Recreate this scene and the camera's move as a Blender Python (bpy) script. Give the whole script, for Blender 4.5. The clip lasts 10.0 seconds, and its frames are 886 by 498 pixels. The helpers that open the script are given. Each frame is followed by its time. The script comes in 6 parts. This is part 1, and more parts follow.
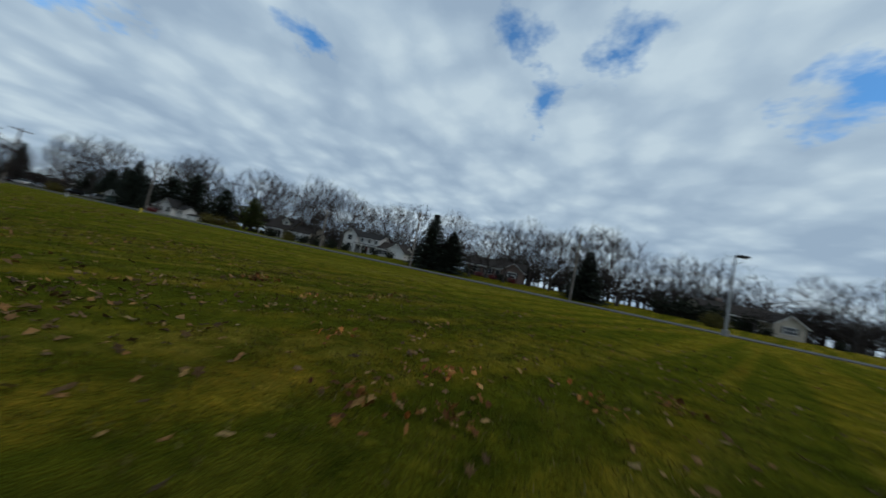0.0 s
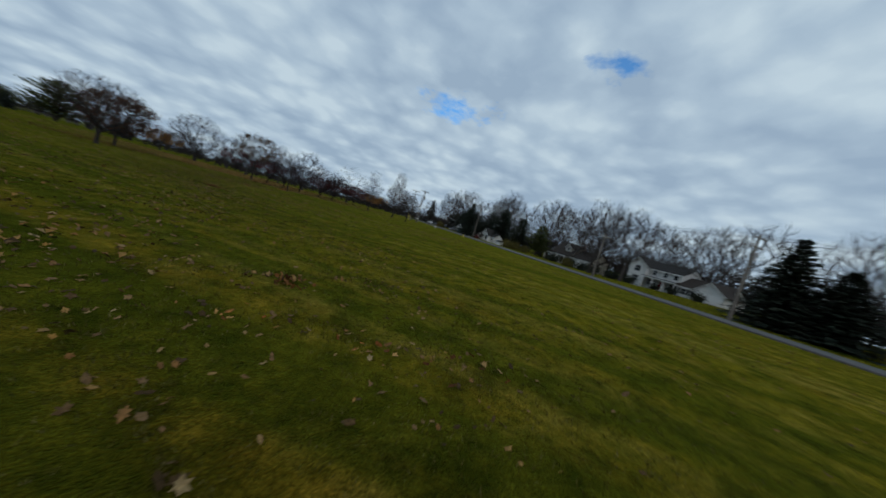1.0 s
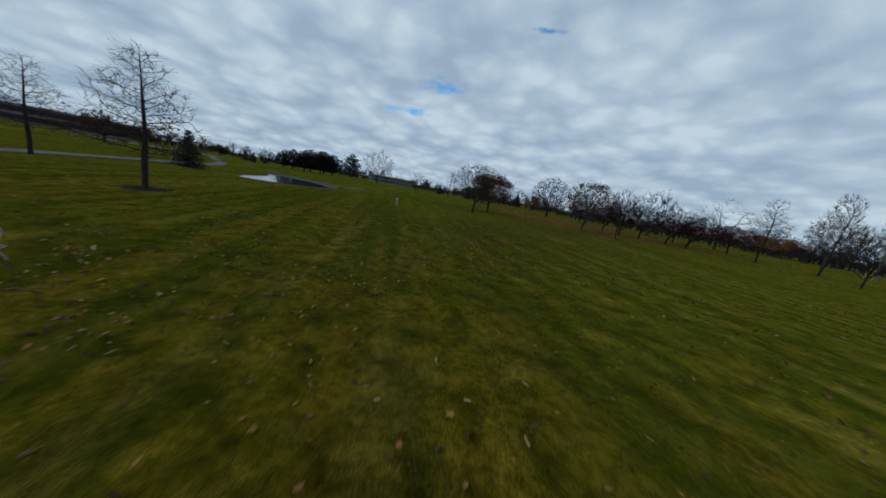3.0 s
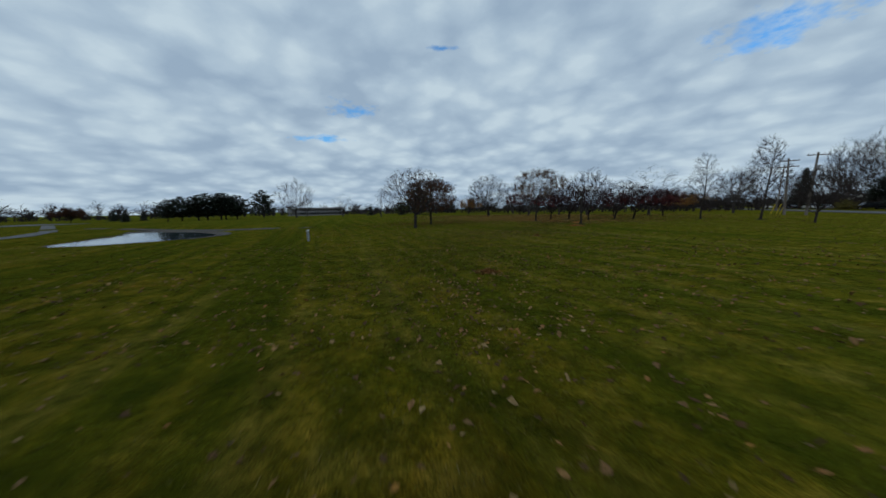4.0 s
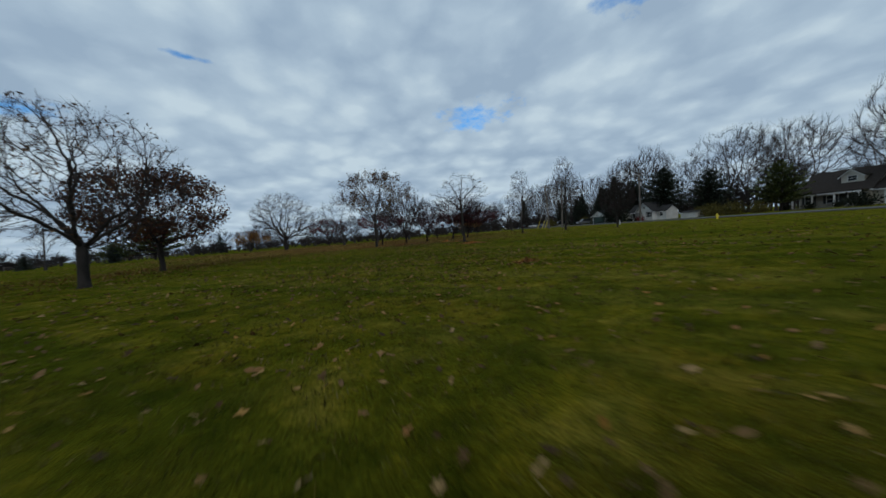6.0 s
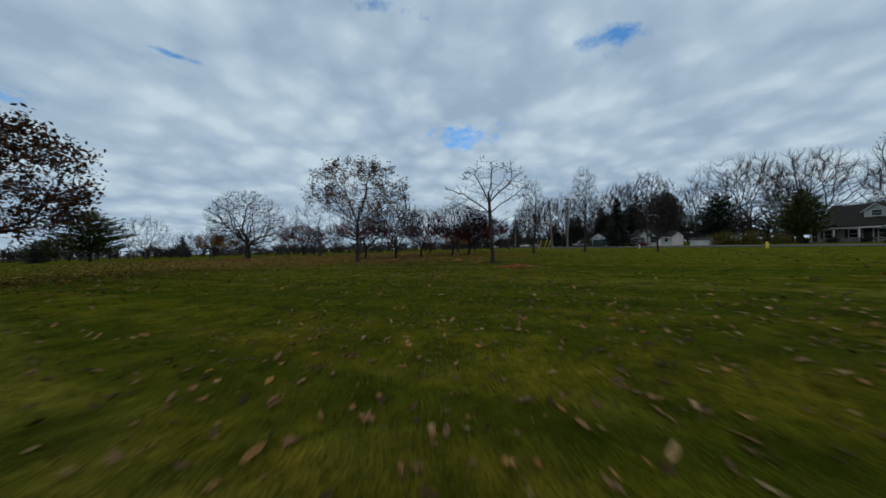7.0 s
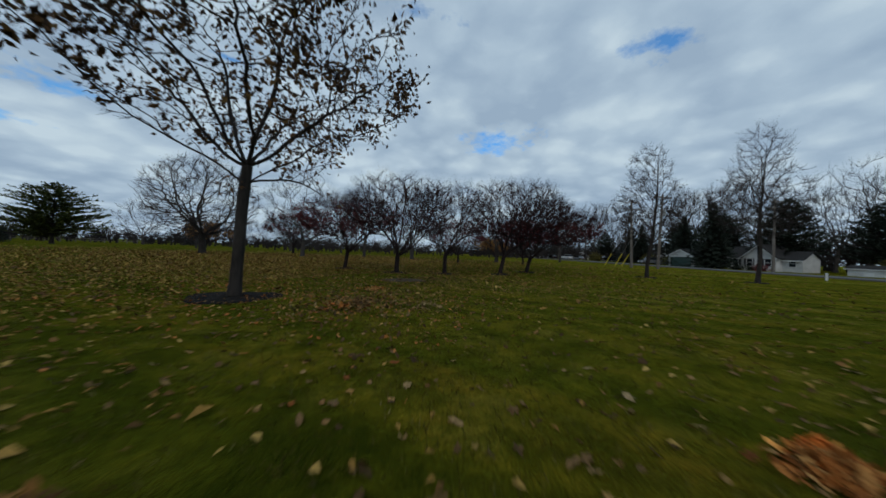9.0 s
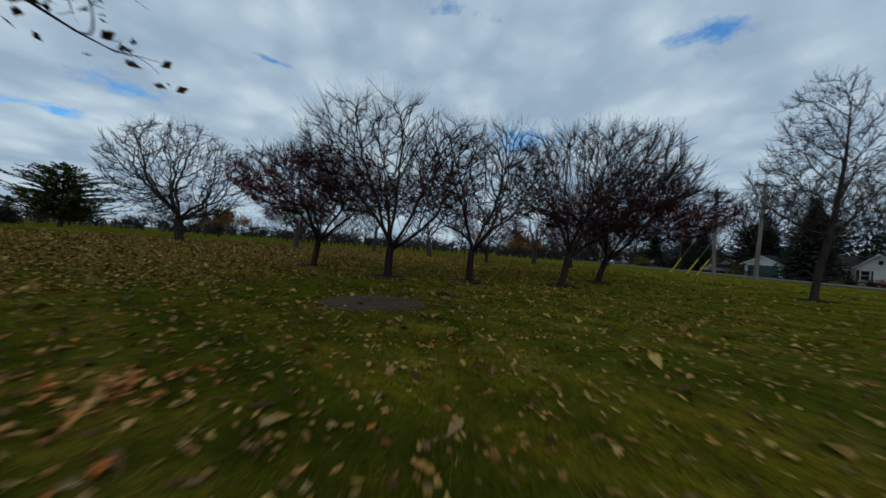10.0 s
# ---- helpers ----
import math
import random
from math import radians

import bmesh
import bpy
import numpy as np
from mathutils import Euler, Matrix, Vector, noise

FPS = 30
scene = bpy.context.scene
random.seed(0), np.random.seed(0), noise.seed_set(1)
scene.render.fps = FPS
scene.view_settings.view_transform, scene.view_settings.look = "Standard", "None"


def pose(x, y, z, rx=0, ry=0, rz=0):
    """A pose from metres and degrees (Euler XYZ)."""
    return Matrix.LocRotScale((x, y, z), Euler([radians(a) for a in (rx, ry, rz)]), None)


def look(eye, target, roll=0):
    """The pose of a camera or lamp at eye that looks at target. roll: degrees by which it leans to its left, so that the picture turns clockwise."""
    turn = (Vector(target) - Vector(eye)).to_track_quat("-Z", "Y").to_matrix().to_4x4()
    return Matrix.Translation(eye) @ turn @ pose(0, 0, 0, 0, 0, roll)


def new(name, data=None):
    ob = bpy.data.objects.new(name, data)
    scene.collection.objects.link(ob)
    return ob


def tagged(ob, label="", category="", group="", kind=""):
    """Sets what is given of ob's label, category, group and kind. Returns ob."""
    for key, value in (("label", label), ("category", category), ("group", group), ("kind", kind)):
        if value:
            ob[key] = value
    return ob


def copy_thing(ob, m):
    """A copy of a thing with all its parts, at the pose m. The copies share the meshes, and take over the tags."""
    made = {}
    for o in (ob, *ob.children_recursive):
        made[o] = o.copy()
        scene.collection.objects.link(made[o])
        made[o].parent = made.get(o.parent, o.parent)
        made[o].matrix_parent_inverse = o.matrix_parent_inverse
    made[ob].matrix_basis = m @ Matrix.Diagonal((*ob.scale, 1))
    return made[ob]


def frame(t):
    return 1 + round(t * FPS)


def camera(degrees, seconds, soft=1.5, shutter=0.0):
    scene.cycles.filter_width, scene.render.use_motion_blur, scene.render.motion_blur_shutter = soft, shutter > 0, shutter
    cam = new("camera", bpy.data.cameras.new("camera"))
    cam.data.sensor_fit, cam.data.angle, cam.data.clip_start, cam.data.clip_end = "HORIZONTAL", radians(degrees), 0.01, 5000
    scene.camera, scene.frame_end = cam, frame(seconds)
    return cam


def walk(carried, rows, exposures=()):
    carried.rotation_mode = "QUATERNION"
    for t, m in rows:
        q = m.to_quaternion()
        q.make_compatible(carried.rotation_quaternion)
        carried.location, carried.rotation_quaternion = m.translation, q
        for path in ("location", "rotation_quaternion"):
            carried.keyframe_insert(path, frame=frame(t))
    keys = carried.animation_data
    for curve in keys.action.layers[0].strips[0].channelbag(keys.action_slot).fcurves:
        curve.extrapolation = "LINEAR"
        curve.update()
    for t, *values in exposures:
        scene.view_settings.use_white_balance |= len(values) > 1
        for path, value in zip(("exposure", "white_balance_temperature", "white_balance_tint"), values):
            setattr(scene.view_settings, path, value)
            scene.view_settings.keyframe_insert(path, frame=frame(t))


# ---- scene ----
cam = camera(113.9, 10.0, soft=1.6, shutter=0.2)
PATH = [
    (0, (7.242, -64.866, 1.076), (9.166, -64.333, 1.201), 11.61),
    (0.5, (10.157, -65.515, 1.506), (11.594, -64.124, 1.475), 17.33),
    (1, (12.765, -64.895, 1.684), (13.468, -63.030, 1.518), 15.75),
    (1.5, (14.606, -63.525, 1.923), (14.532, -61.546, 1.642), 14.44),
    (2, (15.568, -61.542, 2.030), (14.808, -59.725, 1.680), 13.50),
    (2.2, (15.678, -60.637, 2.060), (14.695, -58.935, 1.688), 13.09),
    (2.5, (15.477, -59.159, 2.255), (14.277, -57.610, 1.856), 13.27),
    (2.75, (14.932, -57.856, 2.372), (13.632, -56.391, 1.966), 12.21),
    (3, (14.054, -56.497, 2.447), (12.723, -55.058, 2.048), 10.14),
    (3.3, (12.624, -54.800, 2.492), (11.338, -53.314, 2.118), 6.86),
    (3.5, (11.486, -53.649, 2.375), (10.254, -52.112, 2.032), 3.51),
    (4, (8.461, -50.639, 2.060), (7.419, -48.953, 1.787), -1.04),
    (4.5, (5.583, -47.418, 1.798), (4.832, -45.578, 1.570), -4.43),
    (5, (3.384, -44.048, 1.332), (2.990, -42.097, 1.142), -5.31),
    (5.5, (1.673, -40.233, 1.261), (1.646, -38.239, 1.101), -5.24),
    (6, (0.254, -36.405, 0.964), (0.518, -34.425, 0.852), -4.57),
    (6.2, (-0.216, -34.925, 0.883), (0.110, -32.953, 0.815), -3.12),
    (6.5, (-0.378, -32.605, 0.891), (-0.004, -30.641, 0.842), -2.78),
    (6.75, (-0.401, -30.680, 0.927), (-0.016, -28.717, 0.899), -2.15),
    (7, (-0.307, -28.743, 0.988), (0.073, -26.779, 0.977), -1.56),
    (7.3, (-0.048, -26.406, 1.088), (0.305, -24.437, 1.089), -1.06),
    (7.5, (0.035, -24.818, 1.124), (0.395, -22.851, 1.132), -0.63),
    (8, (0.446, -20.846, 1.223), (0.803, -18.878, 1.230), -0.24),
    (8.5, (1.003, -17.007, 1.238), (1.315, -15.032, 1.249), 0.38),
    (9, (1.527, -13.238, 1.297), (1.737, -11.249, 1.312), 2.19),
    (9.5, (1.948, -9.531, 1.224), (2.058, -7.535, 1.220), 3.42),
    (10, (2.290, -5.931, 1.070), (2.333, -3.931, 1.062), 4.12),
]
walk(cam, [(t, look(eye, target, roll)) for t, eye, target, roll in PATH])

# ---- light ----
SUN_ELEVATION, SUN_AZIMUTH = 38.0, 200.0
world = bpy.data.worlds.new("overcast_sky")
scene.world = world
world.use_nodes = True


def build_sky():
    nt = world.node_tree
    nt.nodes.clear()
    N, K = nt.nodes.new, nt.links.new
    out, bg = N("ShaderNodeOutputWorld"), N("ShaderNodeBackground")
    bg.inputs["Strength"].default_value = 1.0
    K(bg.outputs[0], out.inputs[0])
    sky = N("ShaderNodeTexSky")
    sky.sky_type = "NISHITA"
    sky.sun_disc = False
    sky.sun_elevation, sky.sun_rotation = radians(SUN_ELEVATION), radians(SUN_AZIMUTH)
    blue = N("ShaderNodeMix")
    blue.data_type, blue.blend_type = "RGBA", "MULTIPLY"
    blue.inputs[0].default_value = 1.0
    K(sky.outputs[0], blue.inputs[6])
    blue.inputs[7].default_value = (0.06, 0.13, 0.18, 1)
    # the cloud deck is a level layer, seen in perspective
    co = N("ShaderNodeTexCoord")
    sep = N("ShaderNodeSeparateXYZ")
    K(co.outputs["Generated"], sep.inputs[0])

    def math_(op, a, b=None, clamp=False):
        m = N("ShaderNodeMath")
        m.operation, m.use_clamp = op, clamp
        for i, v in enumerate((a, b)):
            if v is None:
                continue
            if isinstance(v, (int, float)):
                m.inputs[i].default_value = v
            else:
                K(v, m.inputs[i])
        return m.outputs[0]

    up = math_("ADD", math_("MAXIMUM", sep.outputs[2], 0.0), 0.24)
    px, py = math_("DIVIDE", sep.outputs[0], up), math_("DIVIDE", sep.outputs[1], up)
    deck = N("ShaderNodeCombineXYZ")
    K(px, deck.inputs[0])
    K(py, deck.inputs[1])

    def cloud(scale, detail, rough, shift, vec=None):
        n = N("ShaderNodeTexNoise")
        n.noise_dimensions = "3D"
        for k, v in (("Scale", scale), ("Detail", detail), ("Roughness", rough), ("Distortion", 0.0)):
            n.inputs[k].default_value = v
        off = N("ShaderNodeVectorMath")
        off.operation = "ADD"
        K(vec or deck.outputs[0], off.inputs[0])
        off.inputs[1].default_value = (*shift, 0.37)
        K(off.outputs[0], n.inputs["Vector"])
        return n

    # the layer is drawn about a little, so that no outline is regular
    bend = N("ShaderNodeVectorMath")
    bend.operation = "MULTIPLY_ADD"
    K(cloud(4.2, 5.0, 0.6, (4.0, 9.0)).outputs["Color"], bend.inputs[0])
    bend.inputs[1].default_value = (0.16, 0.16, 0)
    K(deck.outputs[0], bend.inputs[2])

    def cells(scale, soft, shift):
        """Rounded puffs side by side, as in a broken layer."""
        mp = N("ShaderNodeMapping")
        mp.inputs["Location"].default_value = (*shift, 0)
        K(bend.outputs[0], mp.inputs[0])
        v = N("ShaderNodeTexVoronoi")
        v.voronoi_dimensions, v.feature = "2D", "SMOOTH_F1"
        v.inputs["Scale"].default_value, v.inputs["Smoothness"].default_value = scale, soft
        K(mp.outputs[0], v.inputs["Vector"])
        return math_("SUBTRACT", 1.0, v.outputs["Distance"])

    rolls = cloud(1.5, 4.0, 0.5, (3.1, 1.7)).outputs[0]
    wisps = cloud(12.0, 6.0, 0.62, (1.1, 6.4), bend.outputs[0]).outputs[0]
    puffs, tufts = cells(3.8, 0.6, (0.4, 5.2)), cells(8.5, 0.6, (2.4, 1.2))
    body = math_("ADD", math_("MULTIPLY", rolls, 0.50), math_("MULTIPLY", puffs, 0.30))
    body = math_("ADD", math_("ADD", body, math_("MULTIPLY", tufts, 0.14)), math_("MULTIPLY", wisps, 0.12))
    ramp = N("ShaderNodeValToRGB")
    K(body, ramp.inputs[0])
    e = ramp.color_ramp.elements
    e[0].position, e[0].color = 0.44, (0.305, 0.412, 0.535, 1)
    e[1].position, e[1].color = 0.72, (0.520, 0.640, 0.725, 1)
    mid = ramp.color_ramp.elements.new(0.575)
    mid.color = (0.395, 0.512, 0.625, 1)
    # breaks in the layer: azimuth and elevation in degrees, half width and half depth on the layer
    tear = cloud(9.0, 5.0, 0.6, (8.0, 2.0)).outputs[0]
    gap = None
    for az, el, w, d in ((15.6, 21.0, 0.10, 0.060), (-30.6, 27.0, 0.030, 0.008), (-49.0, 17.6, 0.055, 0.045), (-54.0, 12.6, 0.085, 0.026), (43.0, 31.4, 0.055, 0.035), (-0.6, 39.4, 0.055, 0.020),
                         (88.4, 31.7, 0.028, 0.070), (100.0, 40.2, 0.045, 0.060), (129.5, 28.4, 0.085, 0.085), (81.2, 41.5, 0.04, 0.04), (-100.0, 33.0, 0.1, 0.07), (170.0, 36.0, 0.1, 0.06)):
        up_ = math.sin(radians(el)) + 0.24
        cx, cy = math.sin(radians(az)) * math.cos(radians(el)) / up_, math.cos(radians(az)) * math.cos(radians(el)) / up_
        mp = N("ShaderNodeMapping")
        mp.vector_type = "TEXTURE"
        mp.inputs["Location"].default_value = (cx, cy, 0)
        mp.inputs["Rotation"].default_value = (0, 0, radians(-az))
        mp.inputs["Scale"].default_value = (w * 1.6, d * 1.6, 1)
        K(deck.outputs[0], mp.inputs[0])
        ln = N("ShaderNodeVectorMath")
        ln.operation = "LENGTH"
        K(mp.outputs[0], ln.inputs[0])
        near = math_("SUBTRACT", 1.35, ln.outputs["Value"])
        gap = near if gap is None else math_("MAXIMUM", gap, near)
    gap = math_("ADD", gap, math_("MULTIPLY", math_("SUBTRACT", tear, 0.5), 5.0))
    hole = N("ShaderNodeMapRange")
    hole.inputs["From Min"].default_value, hole.inputs["From Max"].default_value, hole.inputs["To Max"].default_value = 0.1, 1.3, 0.95
    K(gap, hole.inputs[0])
    mix = N("ShaderNodeMix")
    mix.data_type = "RGBA"
    K(hole.outputs[0], mix.inputs[0])
    K(ramp.outputs[0], mix.inputs[6])
    K(blue.outputs[2], mix.inputs[7])
    K(mix.outputs[2], bg.inputs[0])


build_sky()
sun = new("sun", bpy.data.lights.new("sun", "SUN"))
sun.data.energy, sun.data.angle, sun.data.color = 0.6, radians(24), (1.0, 0.96, 0.9)
sun.matrix_world = pose(0, 0, 60, 90 - SUN_ELEVATION, 0, 180 - SUN_AZIMUTH)
scene.view_settings.exposure = 0.0


# ---- materials ----
def shade(name, rough=0.8, metal=0.0):
    m = bpy.data.materials.new(name)
    m.use_nodes = True
    b = m.node_tree.nodes["Principled BSDF"]
    b.inputs["Roughness"].default_value, b.inputs["Metallic"].default_value = rough, metal
    if rough > 0.65:
        b.inputs["Specular IOR Level"].default_value = 0.12
    return m, m.node_tree, b


def noise_node(nt, scale, detail=4.0, rough=0.55, vec=None, stretch=None, turn=0.0):
    n = nt.nodes.new("ShaderNodeTexNoise")
    n.inputs["Scale"].default_value, n.inputs["Detail"].default_value, n.inputs["Roughness"].default_value = scale, detail, rough
    if vec is None:
        vec = nt.nodes.new("ShaderNodeTexCoord").outputs["Object"]
    if stretch:
        mp = nt.nodes.new("ShaderNodeMapping")
        mp.vector_type = "TEXTURE"
        mp.inputs["Rotation"].default_value = (0, 0, radians(turn))
        mp.inputs["Scale"].default_value = tuple(1 / v for v in stretch)
        nt.links.new(vec, mp.inputs[0])
        vec = mp.outputs[0]
    nt.links.new(vec, n.inputs["Vector"])
    return n.outputs[0]


def ramp_node(nt, fac, stops):
    r = nt.nodes.new("ShaderNodeValToRGB")
    nt.links.new(fac, r.inputs[0])
    el = r.color_ramp.elements
    while len(el) < len(stops):
        el.new(0.5)
    for e, (pos, col) in zip(el, stops):
        e.position, e.color = pos, (*col, 1)
    return r.outputs[0]


def mix_node(nt, fac, a, b, blend="MIX"):
    m = nt.nodes.new("ShaderNodeMix")
    m.data_type, m.blend_type = "RGBA", blend
    for sock, v in ((m.inputs[0], fac), (m.inputs[6], a), (m.inputs[7], b)):
        if isinstance(v, (int, float)):
            sock.default_value = v
        elif isinstance(v, tuple):
            sock.default_value = (*v, 1)
        else:
            nt.links.new(v, sock)
    return m.outputs[2]


def bump_to(nt, b, height, strength=0.4, distance=0.02):
    bp = nt.nodes.new("ShaderNodeBump")
    bp.inputs["Strength"].default_value, bp.inputs["Distance"].default_value = strength, distance
    nt.links.new(height, bp.inputs["Height"])
    nt.links.new(bp.outputs[0], b.inputs["Normal"])


def worn(name, a, b, scale=3.0, rough=0.8, metal=0.0, bump=0.25, stretch=None, dist=0.01):
    """A surface of two near tones at a coarse and a fine scale, with fine relief."""
    m, nt, bs = shade(name, rough, metal)
    coarse = noise_node(nt, scale, 3, 0.6, stretch=stretch)
    fine = noise_node(nt, scale * 9, 4, 0.6, stretch=stretch)
    col = ramp_node(nt, coarse, [(0.3, a), (0.7, b)])
    dark = tuple(c * 0.75 for c in a)
    col = mix_node(nt, ramp_node(nt, fine, [(0.45, (0, 0, 0)), (0.75, (0.6, 0.6, 0.6))]), col, dark)
    nt.links.new(col, bs.inputs["Base Color"])
    if bump:
        bump_to(nt, bs, fine, bump, dist)
    return m


def lawn_material():
    m, nt, b = shade("lawn_grass", 0.9)
    b.inputs["Specular IOR Level"].default_value = 0.0
    b.inputs["Sheen Weight"].default_value, b.inputs["Sheen Roughness"].default_value = 0.26, 0.3
    b.inputs["Sheen Tint"].default_value = (0.36, 0.50, 0.055, 1)
    K = nt.links.new
    geo = nt.nodes.new("ShaderNodeNewGeometry")
    pos = geo.outputs["Position"]
    big = noise_node(nt, 0.07, 3, 0.55, pos)
    patch = noise_node(nt, 0.8, 4, 0.6, pos)
    stain = noise_node(nt, 1.7, 3, 0.55, pos)
    clump = noise_node(nt, 7.0, 4, 0.65, pos)
    blade = noise_node(nt, 55.0, 3, 0.7, pos)
    col = ramp_node(nt, patch, [(0.30, (0.050, 0.052, 0.0040)), (0.52, (0.090, 0.082, 0.0085)), (0.74, (0.150, 0.126, 0.022))])
    col = mix_node(nt, ramp_node(nt, big, [(0.42, (0, 0, 0)), (0.68, (0.6, 0.6, 0.6))]), col, (0.120, 0.094, 0.014))
    brown = noise_node(nt, 0.42, 4, 0.6, pos)
    col = mix_node(nt, ramp_node(nt, brown, [(0.46, (0, 0, 0)), (0.66, (0.85, 0.85, 0.85))]), col, (0.100, 0.067, 0.012))
    straw = noise_node(nt, 1.15, 5, 0.62, pos)
    col = mix_node(nt, ramp_node(nt, straw, [(0.52, (0, 0, 0)), (0.68, (0.75, 0.75, 0.75))]), col, (0.150, 0.130, 0.034))
    # mown and wheel-worn bands across the field, in two directions
    for scale, turn, lo, hi, most, tint in ((1.0, 56, 0.45, 0.58, 0.88, (0.036, 0.042, 0.0045)), (0.8, 50, 0.54, 0.69, 0.65, (0.150, 0.130, 0.036)), (0.7, -48, 0.52, 0.66, 0.6, (0.044, 0.046, 0.005))):
        band = noise_node(nt, scale, 2, 0.5, pos, (1.0, 0.03, 1.0), turn)
        col = mix_node(nt, ramp_node(nt, band, [(lo, (0, 0, 0)), (hi, (most,) * 3)]), col, tint)
    # brighter and slightly yellower towards the south and the road, greener northwards
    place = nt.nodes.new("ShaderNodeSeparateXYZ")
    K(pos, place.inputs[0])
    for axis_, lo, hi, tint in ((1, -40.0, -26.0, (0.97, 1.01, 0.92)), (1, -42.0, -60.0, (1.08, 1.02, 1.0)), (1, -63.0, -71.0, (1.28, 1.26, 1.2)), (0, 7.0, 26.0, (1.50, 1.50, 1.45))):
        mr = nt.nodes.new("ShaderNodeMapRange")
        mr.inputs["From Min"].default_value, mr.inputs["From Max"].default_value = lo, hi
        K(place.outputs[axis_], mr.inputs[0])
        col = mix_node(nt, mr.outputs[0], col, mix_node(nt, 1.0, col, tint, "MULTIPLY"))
    tone = ramp_node(nt, stain, [(0.32, (0.30, 0.31, 0.30)), (0.50, (1.0, 1.0, 0.98)), (0.72, (1.70, 1.58, 1.7))])
    col = mix_node(nt, 1.0, col, tone, "MULTIPLY")
    tone = ramp_node(nt, clump, [(0.30, (0.42, 0.44, 0.42)), (0.55, (1, 1, 1)), (0.75, (1.55, 1.45, 1.4))])
    col = mix_node(nt, 1.0, col, tone, "MULTIPLY")
    tone = ramp_node(nt, blade, [(0.36, (0.30, 0.30, 0.30)), (0.55, (1.05, 1.05, 1.05)), (0.73, (2.3, 2.1, 2.1))])
    col = mix_node(nt, 1.0, col, tone, "MULTIPLY")
    col = mix_node(nt, 1.0, col, (0.85, 0.74, 0.50), "MULTIPLY")
    K(col, b.inputs["Base Color"])
    both = nt.nodes.new("ShaderNodeMath")
    both.operation = "ADD"
    K(clump, both.inputs[0])
    K(blade, both.inputs[1])
    bump_to(nt, b, both.outputs[0], 0.7, 0.05)
    return m


def island_material(name, stops, rough=0.75, thin=0.0, per_object=False):
    """Many loose pieces, each of its own tone."""
    m, nt, b = shade(name, rough)
    if per_object:
        r = nt.nodes.new("ShaderNodeObjectInfo").outputs["Random"]
    else:
        r = nt.nodes.new("ShaderNodeNewGeometry").outputs["Random Per Island"]
    col = ramp_node(nt, r, stops)
    veins = noise_node(nt, 35, 3, 0.6)
    col = mix_node(nt, 1.0, col, ramp_node(nt, veins, [(0.3, (0.6, 0.6, 0.6)), (0.7, (1.15, 1.15, 1.15))]), "MULTIPLY")
    nt.links.new(col, b.inputs["Base Color"])
    if thin:
        b.inputs["Subsurface Weight"].default_value = 0.0
        b.inputs["Transmission Weight"].default_value = thin
    return m


def bark_material(name, a, b_, scale=7.0):
    m, nt, b = shade(name, 0.92)
    ridges = noise_node(nt, scale, 5, 0.65, stretch=(1.0, 1.0, 0.22))
    moss = noise_node(nt, 1.1, 3, 0.5)
    col = ramp_node(nt, ridges, [(0.32, a), (0.66, b_)])
    col = mix_node(nt, ramp_node(nt, moss, [(0.5, (0, 0, 0)), (0.75, (0.4, 0.4, 0.4))]), col, (a[0] * 1.2, a[1] * 1.35, a[2] * 1.0))
    nt.links.new(col, b.inputs["Base Color"])
    bump_to(nt, b, ridges, 0.8, 0.03)
    return m


def siding_material(name, a, b_, board=0.2):
    m, nt, b = shade(name, 0.55)
    co = nt.nodes.new("ShaderNodeTexCoord").outputs["Object"]
    w = nt.nodes.new("ShaderNodeTexWave")
    w.bands_direction, w.wave_profile = "Z", "SAW"
    w.inputs["Scale"].default_value = 0.314 / board
    w.inputs["Distortion"].default_value = 0.0
    nt.links.new(co, w.inputs["Vector"])
    dirt = noise_node(nt, 0.8, 4, 0.6, co)
    col = ramp_node(nt, dirt, [(0.3, b_), (0.6, a)])
    nt.links.new(col, b.inputs["Base Color"])
    bump_to(nt, b, w.outputs[0], 0.6, 0.02)
    return m


def glass_dark():
    m, nt, b = shade("window_glass", 0.06)
    b.inputs["Base Color"].default_value = (0.018, 0.022, 0.026, 1)
    b.inputs["Specular IOR Level"].default_value = 0.6
    return m


